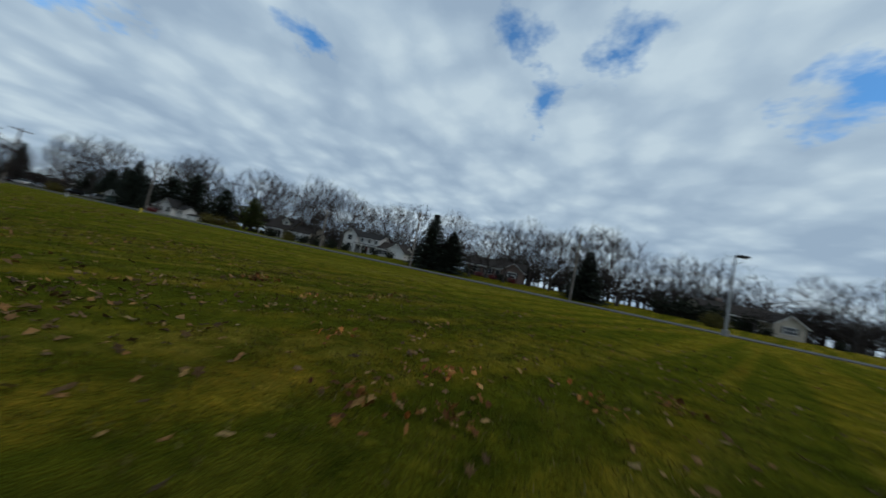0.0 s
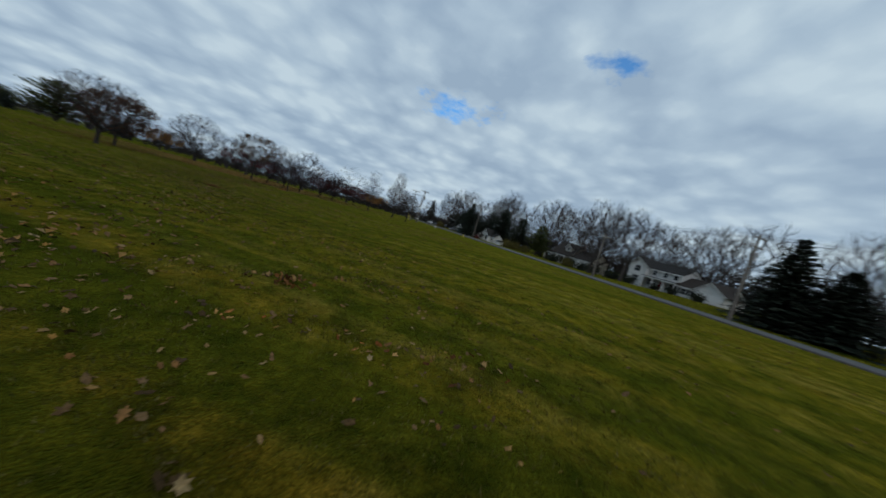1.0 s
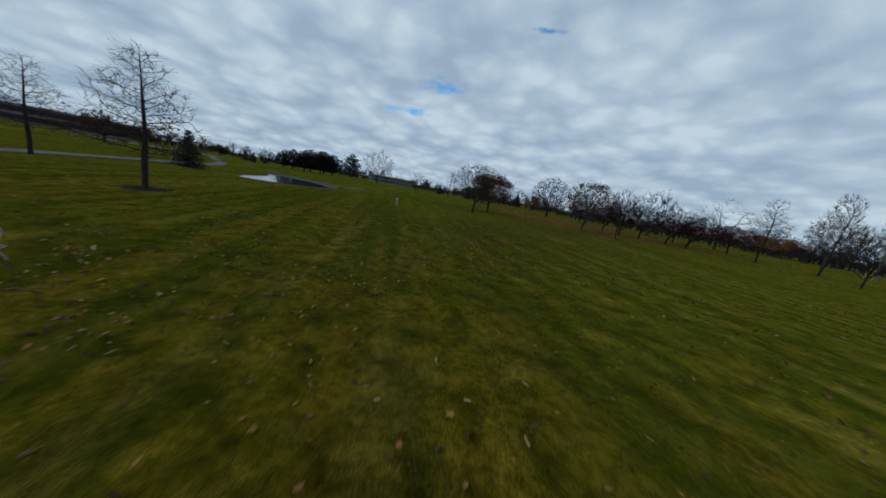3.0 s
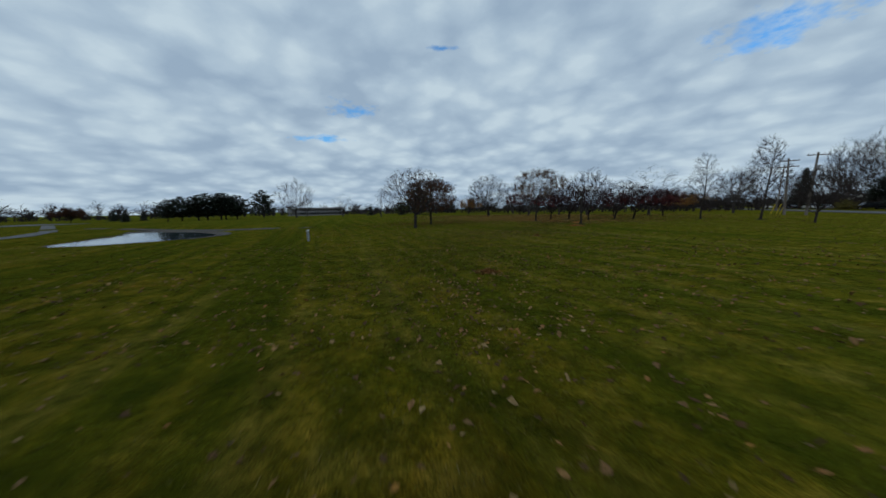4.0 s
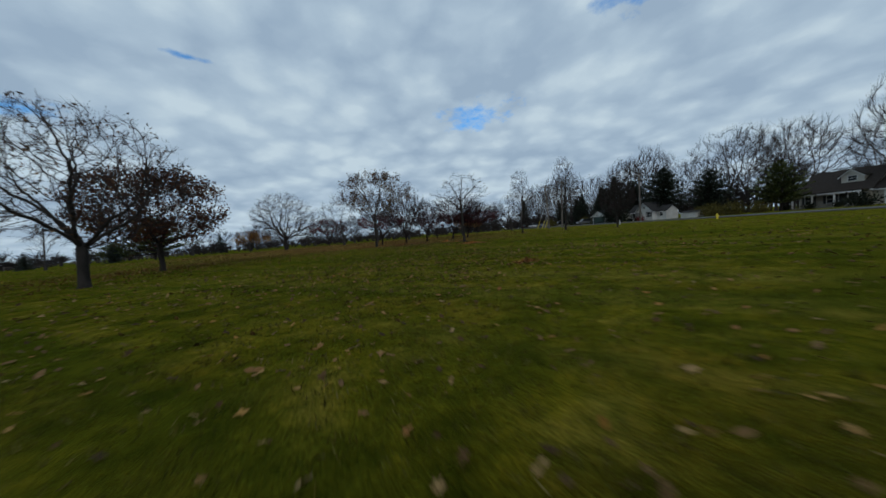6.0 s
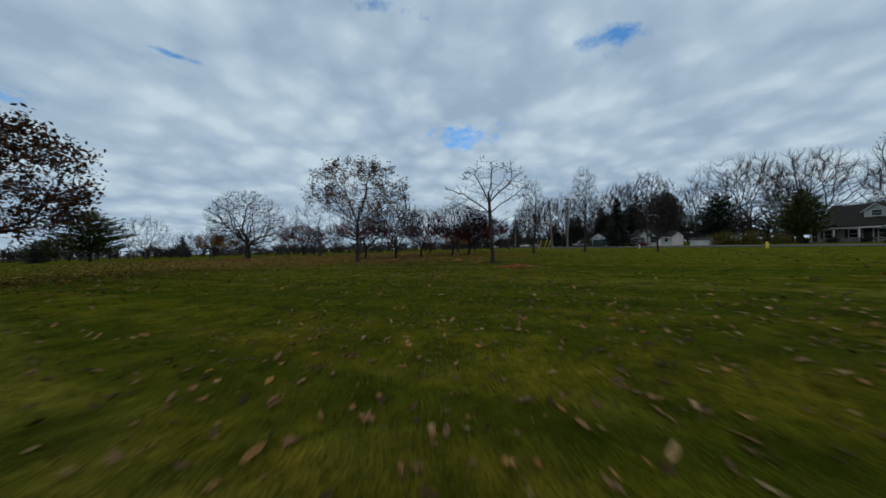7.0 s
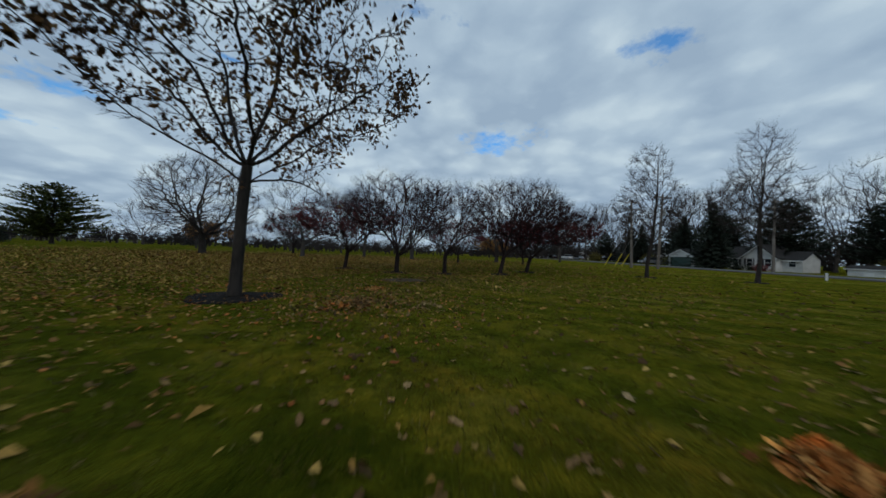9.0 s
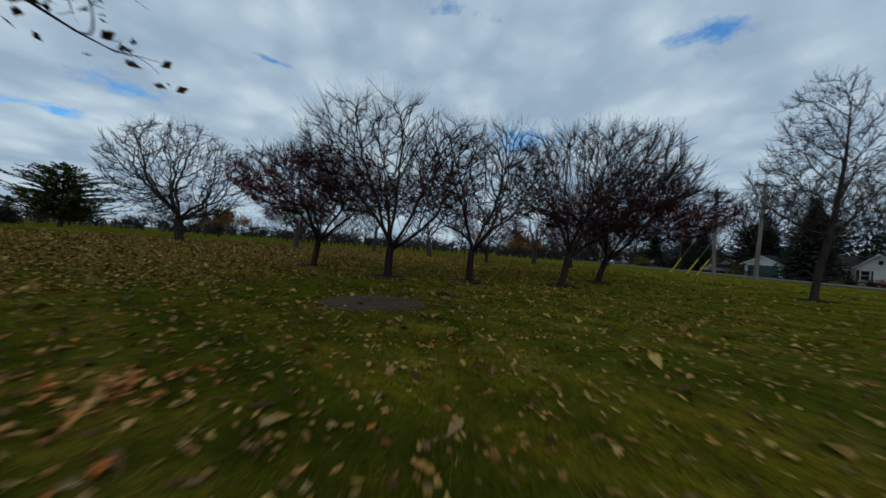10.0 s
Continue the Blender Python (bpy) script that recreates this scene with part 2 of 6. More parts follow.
M = {
    "lawn": lawn_material(),
    "blades": island_material("grass_blades", [(0.0, (0.030, 0.030, 0.002)), (0.45, (0.062, 0.050, 0.004)), (0.75, (0.095, 0.080, 0.012)), (1.0, (0.19, 0.15, 0.05))], 0.8),
    "leaf_mix": island_material("fallen_leaf_mix", [(0.0, (0.045, 0.026, 0.009)), (0.25, (0.09, 0.050, 0.017)), (0.5, (0.17, 0.098, 0.040)), (0.68, (0.24, 0.11, 0.030)), (0.82, (0.25, 0.165, 0.070)), (0.93, (0.30, 0.15, 0.030)), (1.0, (0.30, 0.215, 0.105))]),
    "leaf_gold": island_material("fallen_leaf_gold", [(0.0, (0.08, 0.040, 0.014)), (0.3, (0.18, 0.095, 0.022)), (0.65, (0.29, 0.165, 0.036)), (1.0, (0.40, 0.27, 0.075))]),
    "leaf_red": island_material("fallen_leaf_red", [(0.0, (0.06, 0.023, 0.006)), (0.4, (0.15, 0.058, 0.012)), (0.8, (0.23, 0.105, 0.026)), (1.0, (0.30, 0.19, 0.075))]),
    "leaf_orange": island_material("fallen_leaf_orange", [(0.0, (0.40, 0.11, 0.02)), (0.5, (0.72, 0.20, 0.035)), (1.0, (0.78, 0.36, 0.08))]),
    "leaf_russet": island_material("fallen_leaf_russet", [(0.0, (0.13, 0.045, 0.010)), (0.4, (0.36, 0.112, 0.022)), (0.75, (0.46, 0.19, 0.048)), (1.0, (0.50, 0.29, 0.10))]),
    "leaf_single_heap": island_material("fallen_leaf_tan", [(0.0, (0.12, 0.076, 0.03)), (0.5, (0.26, 0.17, 0.07)), (1.0, (0.34, 0.25, 0.12))]),
    "bark_pale": bark_material("pale_dead_bark", (0.10, 0.070, 0.036), (0.22, 0.155, 0.08)),
    "leaf_single": island_material("fallen_leaf_single", [(0.0, (0.045, 0.026, 0.009)), (0.25, (0.09, 0.050, 0.017)), (0.5, (0.17, 0.098, 0.040)), (0.68, (0.24, 0.11, 0.030)), (0.82, (0.25, 0.165, 0.070)), (0.93, (0.30, 0.15, 0.030)), (1.0, (0.30, 0.215, 0.105))], per_object=True),
    "hang_brown": island_material("hanging_leaves_brown", [(0.0, (0.030, 0.018, 0.010)), (0.5, (0.070, 0.038, 0.018)), (0.85, (0.11, 0.055, 0.018)), (1.0, (0.17, 0.10, 0.03))]),
    "hang_rust": island_material("hanging_leaves_rust", [(0.0, (0.030, 0.014, 0.010)), (0.6, (0.085, 0.032, 0.016)), (1.0, (0.13, 0.06, 0.025))]),
    "hang_plum": island_material("hanging_leaves_plum", [(0.0, (0.038, 0.009, 0.011)), (0.6, (0.115, 0.018, 0.022)), (1.0, (0.20, 0.040, 0.034))]),
    "hang_orange": island_material("hanging_leaves_orange", [(0.0, (0.12, 0.045, 0.012)), (0.6, (0.24, 0.10, 0.02)), (1.0, (0.33, 0.19, 0.04))]),
    "hang_yellow": island_material("hanging_leaves_yellow", [(0.0, (0.05, 0.046, 0.012)), (0.6, (0.095, 0.082, 0.02)), (1.0, (0.16, 0.125, 0.028))]),
    "needles": island_material("spruce_needles", [(0.0, (0.014, 0.022, 0.015)), (0.6, (0.030, 0.042, 0.030)), (1.0, (0.060, 0.072, 0.052))], 0.7),
    "needles_green": island_material("pine_needles", [(0.0, (0.026, 0.040, 0.010)), (0.6, (0.066, 0.086, 0.020)), (1.0, (0.135, 0.145, 0.034))], 0.7),
    "bark": bark_material("grey_bark", (0.017, 0.014, 0.012), (0.044, 0.037, 0.032)),
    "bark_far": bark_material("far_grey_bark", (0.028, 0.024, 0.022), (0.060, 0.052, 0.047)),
    "bark_dark": bark_material("dark_bark", (0.018, 0.014, 0.012), (0.05, 0.04, 0.034)),
    "bark_plum": bark_material("plum_bark", (0.011, 0.0075, 0.007), (0.034, 0.023, 0.021)),
    "twig": worn("twig_bark", (0.026, 0.020, 0.018), (0.050, 0.040, 0.036), 4, 0.9, bump=0),
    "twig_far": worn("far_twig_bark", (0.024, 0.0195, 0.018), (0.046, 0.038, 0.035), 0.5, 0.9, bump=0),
    "twig_plum": worn("twig_bark_plum", (0.012, 0.0045, 0.0048), (0.024, 0.0085, 0.009), 4, 0.9, bump=0),
    "mulch": worn("dark_mulch", (0.006, 0.0045, 0.0035), (0.020, 0.0145, 0.011), 9, 0.95, bump=0.9, dist=0.04),
    "soil": worn("bare_soil", (0.048, 0.033, 0.019), (0.078, 0.055, 0.033), 3, 0.95, bump=0.7, dist=0.02),
    "gravel": worn("pond_stone", (0.05, 0.043, 0.036), (0.11, 0.098, 0.086), 2.5, 0.9, bump=0.9, dist=0.06),
    "asphalt": worn("grey_asphalt", (0.085, 0.085, 0.086), (0.13, 0.128, 0.125), 0.6, 0.85, bump=0.3),
    "concrete": worn("pale_concrete", (0.20, 0.195, 0.185), (0.29, 0.285, 0.27), 0.7, 0.85, bump=0.3),
    "pole": worn("weathered_pole", (0.10, 0.085, 0.07), (0.19, 0.17, 0.15), 3, 0.9, stretch=(1, 1, 0.15), bump=0.5),
    "steel": worn("galvanised_steel", (0.26, 0.27, 0.28), (0.36, 0.37, 0.38), 3, 0.5, 0.6, bump=0.1),
    "dark_metal": worn("dark_bronze_metal", (0.012, 0.012, 0.013), (0.03, 0.029, 0.028), 4, 0.5, 0.3, bump=0.1),
    "white_siding": siding_material("white_siding", (0.60, 0.60, 0.58), (0.46, 0.46, 0.44)),
    "cream_siding": siding_material("cream_siding", (0.50, 0.48, 0.42), (0.40, 0.38, 0.33)),
    "tan_siding": siding_material("tan_siding", (0.36, 0.32, 0.26), (0.28, 0.25, 0.20)),
    "white_trim": worn("white_trim", (0.58, 0.58, 0.56), (0.68, 0.68, 0.66), 2, 0.5, bump=0.05),
    "brick": worn("pinkish_brick", (0.15, 0.105, 0.09), (0.22, 0.16, 0.14), 5, 0.9, bump=0.4),
    "shingle": worn("grey_shingles", (0.022, 0.021, 0.021), (0.046, 0.044, 0.042), 5, 0.92, bump=0.8, dist=0.03),
    "shingle_brown": worn("brown_shingles", (0.028, 0.023, 0.020), (0.055, 0.046, 0.04), 5, 0.92, bump=0.8, dist=0.03),
    "green_door": worn("dark_green_paint", (0.008, 0.030, 0.024), (0.014, 0.046, 0.037), 2, 0.5, bump=0.1),
    "shutter": worn("black_shutter_paint", (0.012, 0.013, 0.015), (0.024, 0.025, 0.028), 2, 0.5, bump=0.1),
    "glass": glass_dark(),
    "yellow": worn("hydrant_yellow", (0.62, 0.47, 0.02), (0.78, 0.62, 0.05), 4, 0.5, bump=0.1),
    "orange_plastic": worn("orange_plastic", (0.60, 0.14, 0.02), (0.70, 0.2, 0.03), 4, 0.5, bump=0.05),
    "red_paint": worn("dark_red_car_paint", (0.14, 0.010, 0.014), (0.20, 0.016, 0.02), 1, 0.25, 0.2, bump=0),
    "grey_paint": worn("grey_car_paint", (0.15, 0.16, 0.17), (0.24, 0.25, 0.26), 1, 0.25, 0.3, bump=0),
    "white_paint": worn("white_car_paint", (0.60, 0.61, 0.62), (0.72, 0.72, 0.72), 1, 0.3, 0.1, bump=0),
    "black_paint": worn("black_car_paint", (0.010, 0.010, 0.012), (0.02, 0.02, 0.022), 1, 0.2, 0.2, bump=0),
    "rubber": worn("tyre_rubber", (0.010, 0.010, 0.010), (0.022, 0.022, 0.022), 5, 0.85, bump=0.1),
    "wire_teal": worn("teal_light_cord", (0.10, 0.30, 0.27), (0.18, 0.40, 0.36), 8, 0.5, bump=0),
    "wire_white": worn("white_light_cord", (0.30, 0.29, 0.29), (0.42, 0.39, 0.39), 8, 0.5, bump=0),
    "wire_pink": worn("pinkish_light_cord", (0.40, 0.28, 0.28), (0.50, 0.36, 0.36), 8, 0.5, bump=0),
    "red_shrub": island_material("red_shrub_leaves", [(0.0, (0.07, 0.012, 0.014)), (1.0, (0.22, 0.04, 0.04))]),
    "dark_shrub": island_material("dark_shrub_leaves", [(0.0, (0.008, 0.012, 0.008)), (1.0, (0.03, 0.036, 0.02))]),
}


def water_material():
    m, nt, b = shade("pond_water", 0.04)
    b.inputs["Base Color"].default_value = (0.03, 0.045, 0.05, 1)
    b.inputs["IOR"].default_value = 1.33
    b.inputs["Specular IOR Level"].default_value = 0.8
    ripple = noise_node(nt, 2.2, 3, 0.6, stretch=(1.0, 0.4, 1.0))
    bump_to(nt, b, ripple, 0.12, 0.03)
    return m


M["water"] = water_material()


# ---- mesh helpers ----
def mesh_from(name, verts, faces, material, smooth=False):
    me = bpy.data.meshes.new(name)
    me.from_pydata([tuple(v) for v in verts], [], [tuple(f) for f in faces])
    me.materials.append(material)
    if smooth:
        me.polygons.foreach_set("use_smooth", [True] * len(me.polygons))
    me.update()
    return me


def mesh_np(name, verts, faces, material, smooth=False):
    """verts: (n, 3) array; faces: (m, k) array with one k."""
    me = bpy.data.meshes.new(name)
    verts, faces = np.asarray(verts, np.float32), np.asarray(faces, np.int32)
    me.vertices.add(len(verts))
    me.vertices.foreach_set("co", verts.ravel())
    me.loops.add(faces.size)
    me.loops.foreach_set("vertex_index", faces.ravel())
    me.polygons.add(len(faces))
    me.polygons.foreach_set("loop_start", np.arange(0, faces.size, faces.shape[1], dtype=np.int32))
    me.polygons.foreach_set("use_smooth", np.full(len(faces), smooth))
    me.materials.append(material)
    me.update()
    me.validate()
    return me


def part(name, bm, material, parent, label=""):
    """Links a bmesh as one mesh object under a thing or a part."""
    me = bpy.data.meshes.new(name)
    bm.to_mesh(me)
    bm.free()
    me.materials.append(material)
    ob = new(name, me)
    ob.parent = parent
    return tagged(ob, label)


def part_mesh(name, me, parent, label=""):
    ob = new(name, me)
    ob.parent = parent
    return tagged(ob, label)


def thing(name, label, category, m=None, group="", kind=""):
    ob = new(name)
    ob.empty_display_size = 0.3
    if m is not None:
        ob.matrix_basis = m
    return tagged(ob, label, category, group, kind)


def add_box(bm, x0, y0, z0, x1, y1, z1):
    v = [bm.verts.new(p) for p in ((x0, y0, z0), (x1, y0, z0), (x1, y1, z0), (x0, y1, z0), (x0, y0, z1), (x1, y0, z1), (x1, y1, z1), (x0, y1, z1))]
    for f in ((3, 2, 1, 0), (4, 5, 6, 7), (0, 1, 5, 4), (1, 2, 6, 5), (2, 3, 7, 6), (3, 0, 4, 7)):
        bm.faces.new([v[i] for i in f])
    return v


def box(x0, y0, z0, x1, y1, z1, bevel=0.0):
    bm = bmesh.new()
    add_box(bm, x0, y0, z0, x1, y1, z1)
    if bevel:
        bmesh.ops.bevel(bm, geom=bm.edges[:], offset=bevel, segments=2, affect="EDGES")
    return bm


def extrude_outline(points, y0, y1):
    """A closed outline in x and z, drawn out from y0 to y1."""
    bm = bmesh.new()
    a = [bm.verts.new((x, y0, z)) for x, z in points]
    b = [bm.verts.new((x, y1, z)) for x, z in points]
    bm.faces.new(a)
    bm.faces.new(b[::-1])
    for i in range(len(a)):
        j = (i + 1) % len(a)
        bm.faces.new((a[j], a[i], b[i], b[j]))
    bmesh.ops.recalc_face_normals(bm, faces=bm.faces[:])
    return bm


def lathe(profile, sides=14):
    """A turned solid from (radius, height) pairs, from the bottom up."""
    bm = bmesh.new()
    rings = [[bm.verts.new((r * math.cos(2 * math.pi * k / sides), r * math.sin(2 * math.pi * k / sides), z)) for k in range(sides)] for r, z in profile]
    for a, b in zip(rings, rings[1:]):
        for k in range(sides):
            bm.faces.new((a[k], a[(k + 1) % sides], b[(k + 1) % sides], b[k]))
    bm.faces.new(rings[0][::-1])
    bm.faces.new(rings[-1])
    return bm


def cross3(a, b):
    return np.stack([a[..., 1] * b[..., 2] - a[..., 2] * b[..., 1], a[..., 2] * b[..., 0] - a[..., 0] * b[..., 2], a[..., 0] * b[..., 1] - a[..., 1] * b[..., 0]], -1)


def norm3(a):
    return a / (np.sqrt((a * a).sum(-1, keepdims=True)) + 1e-9)


def tubes(pts, rad, sides):
    """Tubes along polylines (many, points, 3) with radii (many, points): verts and quads."""
    pts, rad = np.asarray(pts, float), np.asarray(rad, float)
    if pts.ndim == 2:
        pts, rad = pts[None], rad[None]
    many, n = pts.shape[:2]
    ang = np.arange(sides) * 2 * np.pi / sides
    tan = norm3(np.gradient(pts, axis=1))
    ref = np.where(np.abs(tan[:, :1, :1]) < 0.7, np.array([1.0, 0, 0]), np.array([0, 1.0, 0]))
    u = norm3(cross3(tan, np.broadcast_to(ref, tan.shape)))
    w = cross3(tan, u)
    ring = pts[:, :, None] + rad[:, :, None, None] * (np.cos(ang)[:, None] * u[:, :, None] + np.sin(ang)[:, None] * w[:, :, None])
    o = (np.arange(many) * n * sides)[:, None, None]
    i = (np.arange(n - 1) * sides)[None, :, None]
    k = np.arange(sides if sides > 2 else 1)[None, None]
    k2 = (k + 1) % sides
    F = np.stack([o + i + k, o + i + k2, o + i + sides + k2, o + i + sides + k], -1).reshape(-1, 4)
    return ring.reshape(-1, 3), F


def joined(*pairs):
    V, F, base = [], [], 0
    for v, f in pairs:
        V.append(v)
        F.append(f + base)
        base += len(v)
    return np.concatenate(V), np.concatenate(F)


# ---- lie of the land ----
ROAD_X0, ROAD_X1 = 47.0, 53.6
POND = [(-28.6, -39.5), (-28.4, -43.0), (-29.6, -47.0), (-32.5, -47.6), (-37.5, -44.6), (-42.5, -41.8), (-49.5, -39.6), (-48.5, -37.0), (-39.0, -35.0), (-31.5, -35.8)]


def smooth01(v):
    v = min(max(v, 0.0), 1.0)
    return v * v * (3 - 2 * v)


def closed_curve(points, per=8):
    """A smooth closed line through the points."""
    out, n = [], len(points)
    for i in range(n):
        p0, p1, p2, p3 = (np.array(points[(i + k) % n], float) for k in (-1, 0, 1, 2))
        for t in np.arange(per) / per:
            out.append(0.5 * (2 * p1 + (p2 - p0) * t + (2 * p0 - 5 * p1 + 4 * p2 - p3) * t**2 + (3 * p1 - p0 - 3 * p2 + p3) * t**3))
    return np.array(out)


SHORE = closed_curve(POND)
_nxt = np.roll(SHORE, -1, 0)


def shore_distance(x, y):
    """Metres from the water's edge, below zero within the pond."""
    if not (-95 < x < -10 and -75 < y < -5):
        return 20.0
    p = np.array([x, y])
    ab = _nxt - SHORE
    t = np.clip(((p - SHORE) * ab).sum(1) / (ab**2).sum(1), 0, 1)
    d = np.linalg.norm(p - SHORE - t[:, None] * ab, axis=1).min()
    cross = ((SHORE[:, 1] > y) != (_nxt[:, 1] > y)) & (x < (_nxt[:, 0] - SHORE[:, 0]) * (y - SHORE[:, 1]) / (_nxt[:, 1] - SHORE[:, 1] + 1e-12) + SHORE[:, 0])
    return -d if cross.sum() % 2 else d


def swell(x, y):
    """The gentle rises and dips of the lawn."""
    z = 0.03 * np.sin(x * 0.21 + 0.6) * np.sin(y * 0.17) + 0.02 * np.sin(x * 0.53 + y * 0.31)
    return z + 0.12 * np.exp(-((x - 2) ** 2 + (y + 10) ** 2) / 60) - 0.17 * np.exp(-((x - 4) ** 2 + (y - 6.5) ** 2) / 70) + 0.16 * np.exp(-((x - 4.5) ** 2 + (y + 15.5) ** 2) / 22)


def gz(x, y):
    """Height of the ground."""
    z = float(swell(x, y))
    z += 0.9 * smooth01((x - 54) / 22) * smooth01((-12 - y) / 25)
    if ROAD_X0 - 3 < x < ROAD_X1 + 3:
        z *= 0.0
        z -= 0.04
    d = shore_distance(x, y)
    if d < 8:
        z -= 0.40 * smooth01((8 - d) / 8)
    if d < 0:
        z -= 0.9 * smooth01(-d / 3)
    return z


def axis(lo, hi, step, far):
    dense = np.arange(lo, hi + 0.01, step)
    out = [step * 1.5]
    while sum(out) < far:
        out.append(out[-1] * 1.35)
    left = lo - np.cumsum(out)[::-1]
    right = hi + np.cumsum(out)
    return np.concatenate([left, dense, right])


def build_ground():
    xs, ys = axis(-90, 90, 1.5, 2600), axis(-110, 70, 1.5, 2600)
    verts = [(x, y, gz(x, y)) for y in ys for x in xs]
    nx = len(xs)
    j, i = np.meshgrid(np.arange(len(ys) - 1), np.arange(nx - 1), indexing="ij")
    a = (j * nx + i).ravel()
    faces = np.stack([a, a + 1, a + nx + 1, a + nx], 1)
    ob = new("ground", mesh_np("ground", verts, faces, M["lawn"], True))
    tagged(ob, "wide mown lawn, olive green with worn brownish bands", "lawn", kind="structure")


build_ground()


def strip(name, x0, x1, ylo, yhi, z, thick, material, label, category):
    """A level slab that runs from south to north, with bevelled long edges."""
    ys = np.arange(ylo, yhi + 1, 6.0)
    prof = [(x0, z - thick), (x0 + 0.03, z), ((x0 + x1) / 2, z + 0.03), (x1 - 0.03, z), (x1, z - thick)]
    verts = [(px, y, pz) for y in ys for px, pz in prof]
    faces = [(r * 5 + k, r * 5 + k + 1, (r + 1) * 5 + k + 1, (r + 1) * 5 + k) for r in range(len(ys) - 1) for k in range(4)]
    return tagged(new(name, mesh_from(name, verts, faces, material)), label, category, kind="structure")


strip("road", ROAD_X0, ROAD_X1, -700, 900, 0.06, 0.3, M["asphalt"], "straight grey asphalt road along the edge of the lawn", "road")
strip("pavement", 47.0 - 0.9, 47.0 - 0.02, -700, 900, 0.02, 0.2, M["gravel"], "narrow pale gravel verge beside the road", "verge")


def build_pond():
    n = len(SHORE)
    me = mesh_from("pond_water", [(x, y, -0.42) for x, y in closed_curve(POND, 8) * 1.0], [tuple(range(n))], M["water"])
    tagged(new("water", me), "still pond reflecting a pale cloudy sky", "pond", kind="structure")
    # stony bank round the water
    c = SHORE.mean(0)
    out = SHORE - c
    norm = out / np.linalg.norm(out, axis=1, keepdims=True)
    rings = []
    for off in (-0.8, 0.2, 0.8, 1.3):
        rings.append([(x, y, gz(x, y) + 0.05) for x, y in SHORE + norm * off * (0.15 + 0.9 * (norm[:, 1:2] > 0.1))])
    verts = [v for r in rings for v in r]
    faces = [(r * n + k, r * n + (k + 1) % n, (r + 1) * n + (k + 1) % n, (r + 1) * n + k) for r in range(3) for k in range(n)]
    tagged(new("pond_bank", mesh_from("pond_bank", verts, faces, M["gravel"], True)), "grey stony bank round the pond", "bank", kind="structure")


build_pond()


def slab_path(name, points, width, z, material, label, category):
    """A flat path along a line of points."""
    p = np.array(points, float)
    t = np.gradient(p, axis=0)
    t /= np.linalg.norm(t, axis=1, keepdims=True)
    s = np.stack([-t[:, 1], t[:, 0]], 1) * width / 2
    verts = [(*q, gz(*q) + z) for q in p + s] + [(*q, gz(*q) + z) for q in p - s]
    n = len(p)
    verts += [(x, y, zz - 0.3) for x, y, zz in verts]
    faces = [(k, k + 1, n + k + 1, n + k) for k in range(n - 1)]
    faces += [(k + 2 * n, k + 1 + 2 * n, k + 1, k) for k in range(n - 1)] + [(n + k, n + k + 1, 3 * n + k + 1, 3 * n + k) for k in range(n - 1)]
    return tagged(new(name, mesh_from(name, verts, faces, material)), label, category, kind="structure")


slab_path("path", [(-6, -70), (-14, -66), (-22, -61.5), (-30, -57.2), (-38, -52.2), (-46, -48.2), (-58, -45.4), (-75, -44), (-100, -42)], 1.6, 0.03, M["asphalt"], "grey asphalt drive curving past the pond", "drive")
slab_path("pond_spit", [(-64, -41), (-56, -38.6), (-50, -35.6), (-40, -32.6), (-33, -30.0), (-25.4, -28.2)], 1.5, 0.03, M["gravel"], "low stony bank along the far side of the pond", "bank")
slab_path("parking_lot", [(-100, -66), (-108, -52), (-116, -38)], 14.0, 0.05, M["asphalt"], "grey asphalt parking area beyond the pond", "parking")


# ---- trees ----
def shoots(rng, p, d, length, r0, r1, n, lift, wig):
    """Many bending shoots at once: points (many, n + 1, 3) and radii."""
    p, d = np.atleast_2d(np.asarray(p, float)), norm3(np.atleast_2d(np.asarray(d, float)))
    many = len(p)
    step = (np.broadcast_to(np.asarray(length, float), (many,)) / n)[:, None]
    out = [p]
    for _ in range(n):
        d = norm3(d + np.array([0, 0, lift]) + rng.normal(0, wig, (many, 3)))
        out.append(out[-1] + d * step)
    f = np.linspace(0, 1, n + 1)[None]
    a, b = np.broadcast_to(np.asarray(r0, float), (many,))[:, None], np.broadcast_to(np.asarray(r1, float), (many,))[:, None]
    return np.stack(out, 1), a + (b - a) * f


def side_ways(tan, angle, turn):
    tan = np.atleast_2d(tan)
    ref = np.where(np.abs(tan[:, 2:3]) < 0.9, np.array([0, 0, 1.0]), np.array([1.0, 0, 0]))
    u = norm3(cross3(tan, ref))
    w = cross3(tan, u)
    c, s = np.cos(angle)[:, None], np.sin(angle)[:, None]
    return norm3(c * tan + s * (np.cos(turn)[:, None] * u + np.sin(turn)[:, None] * w))


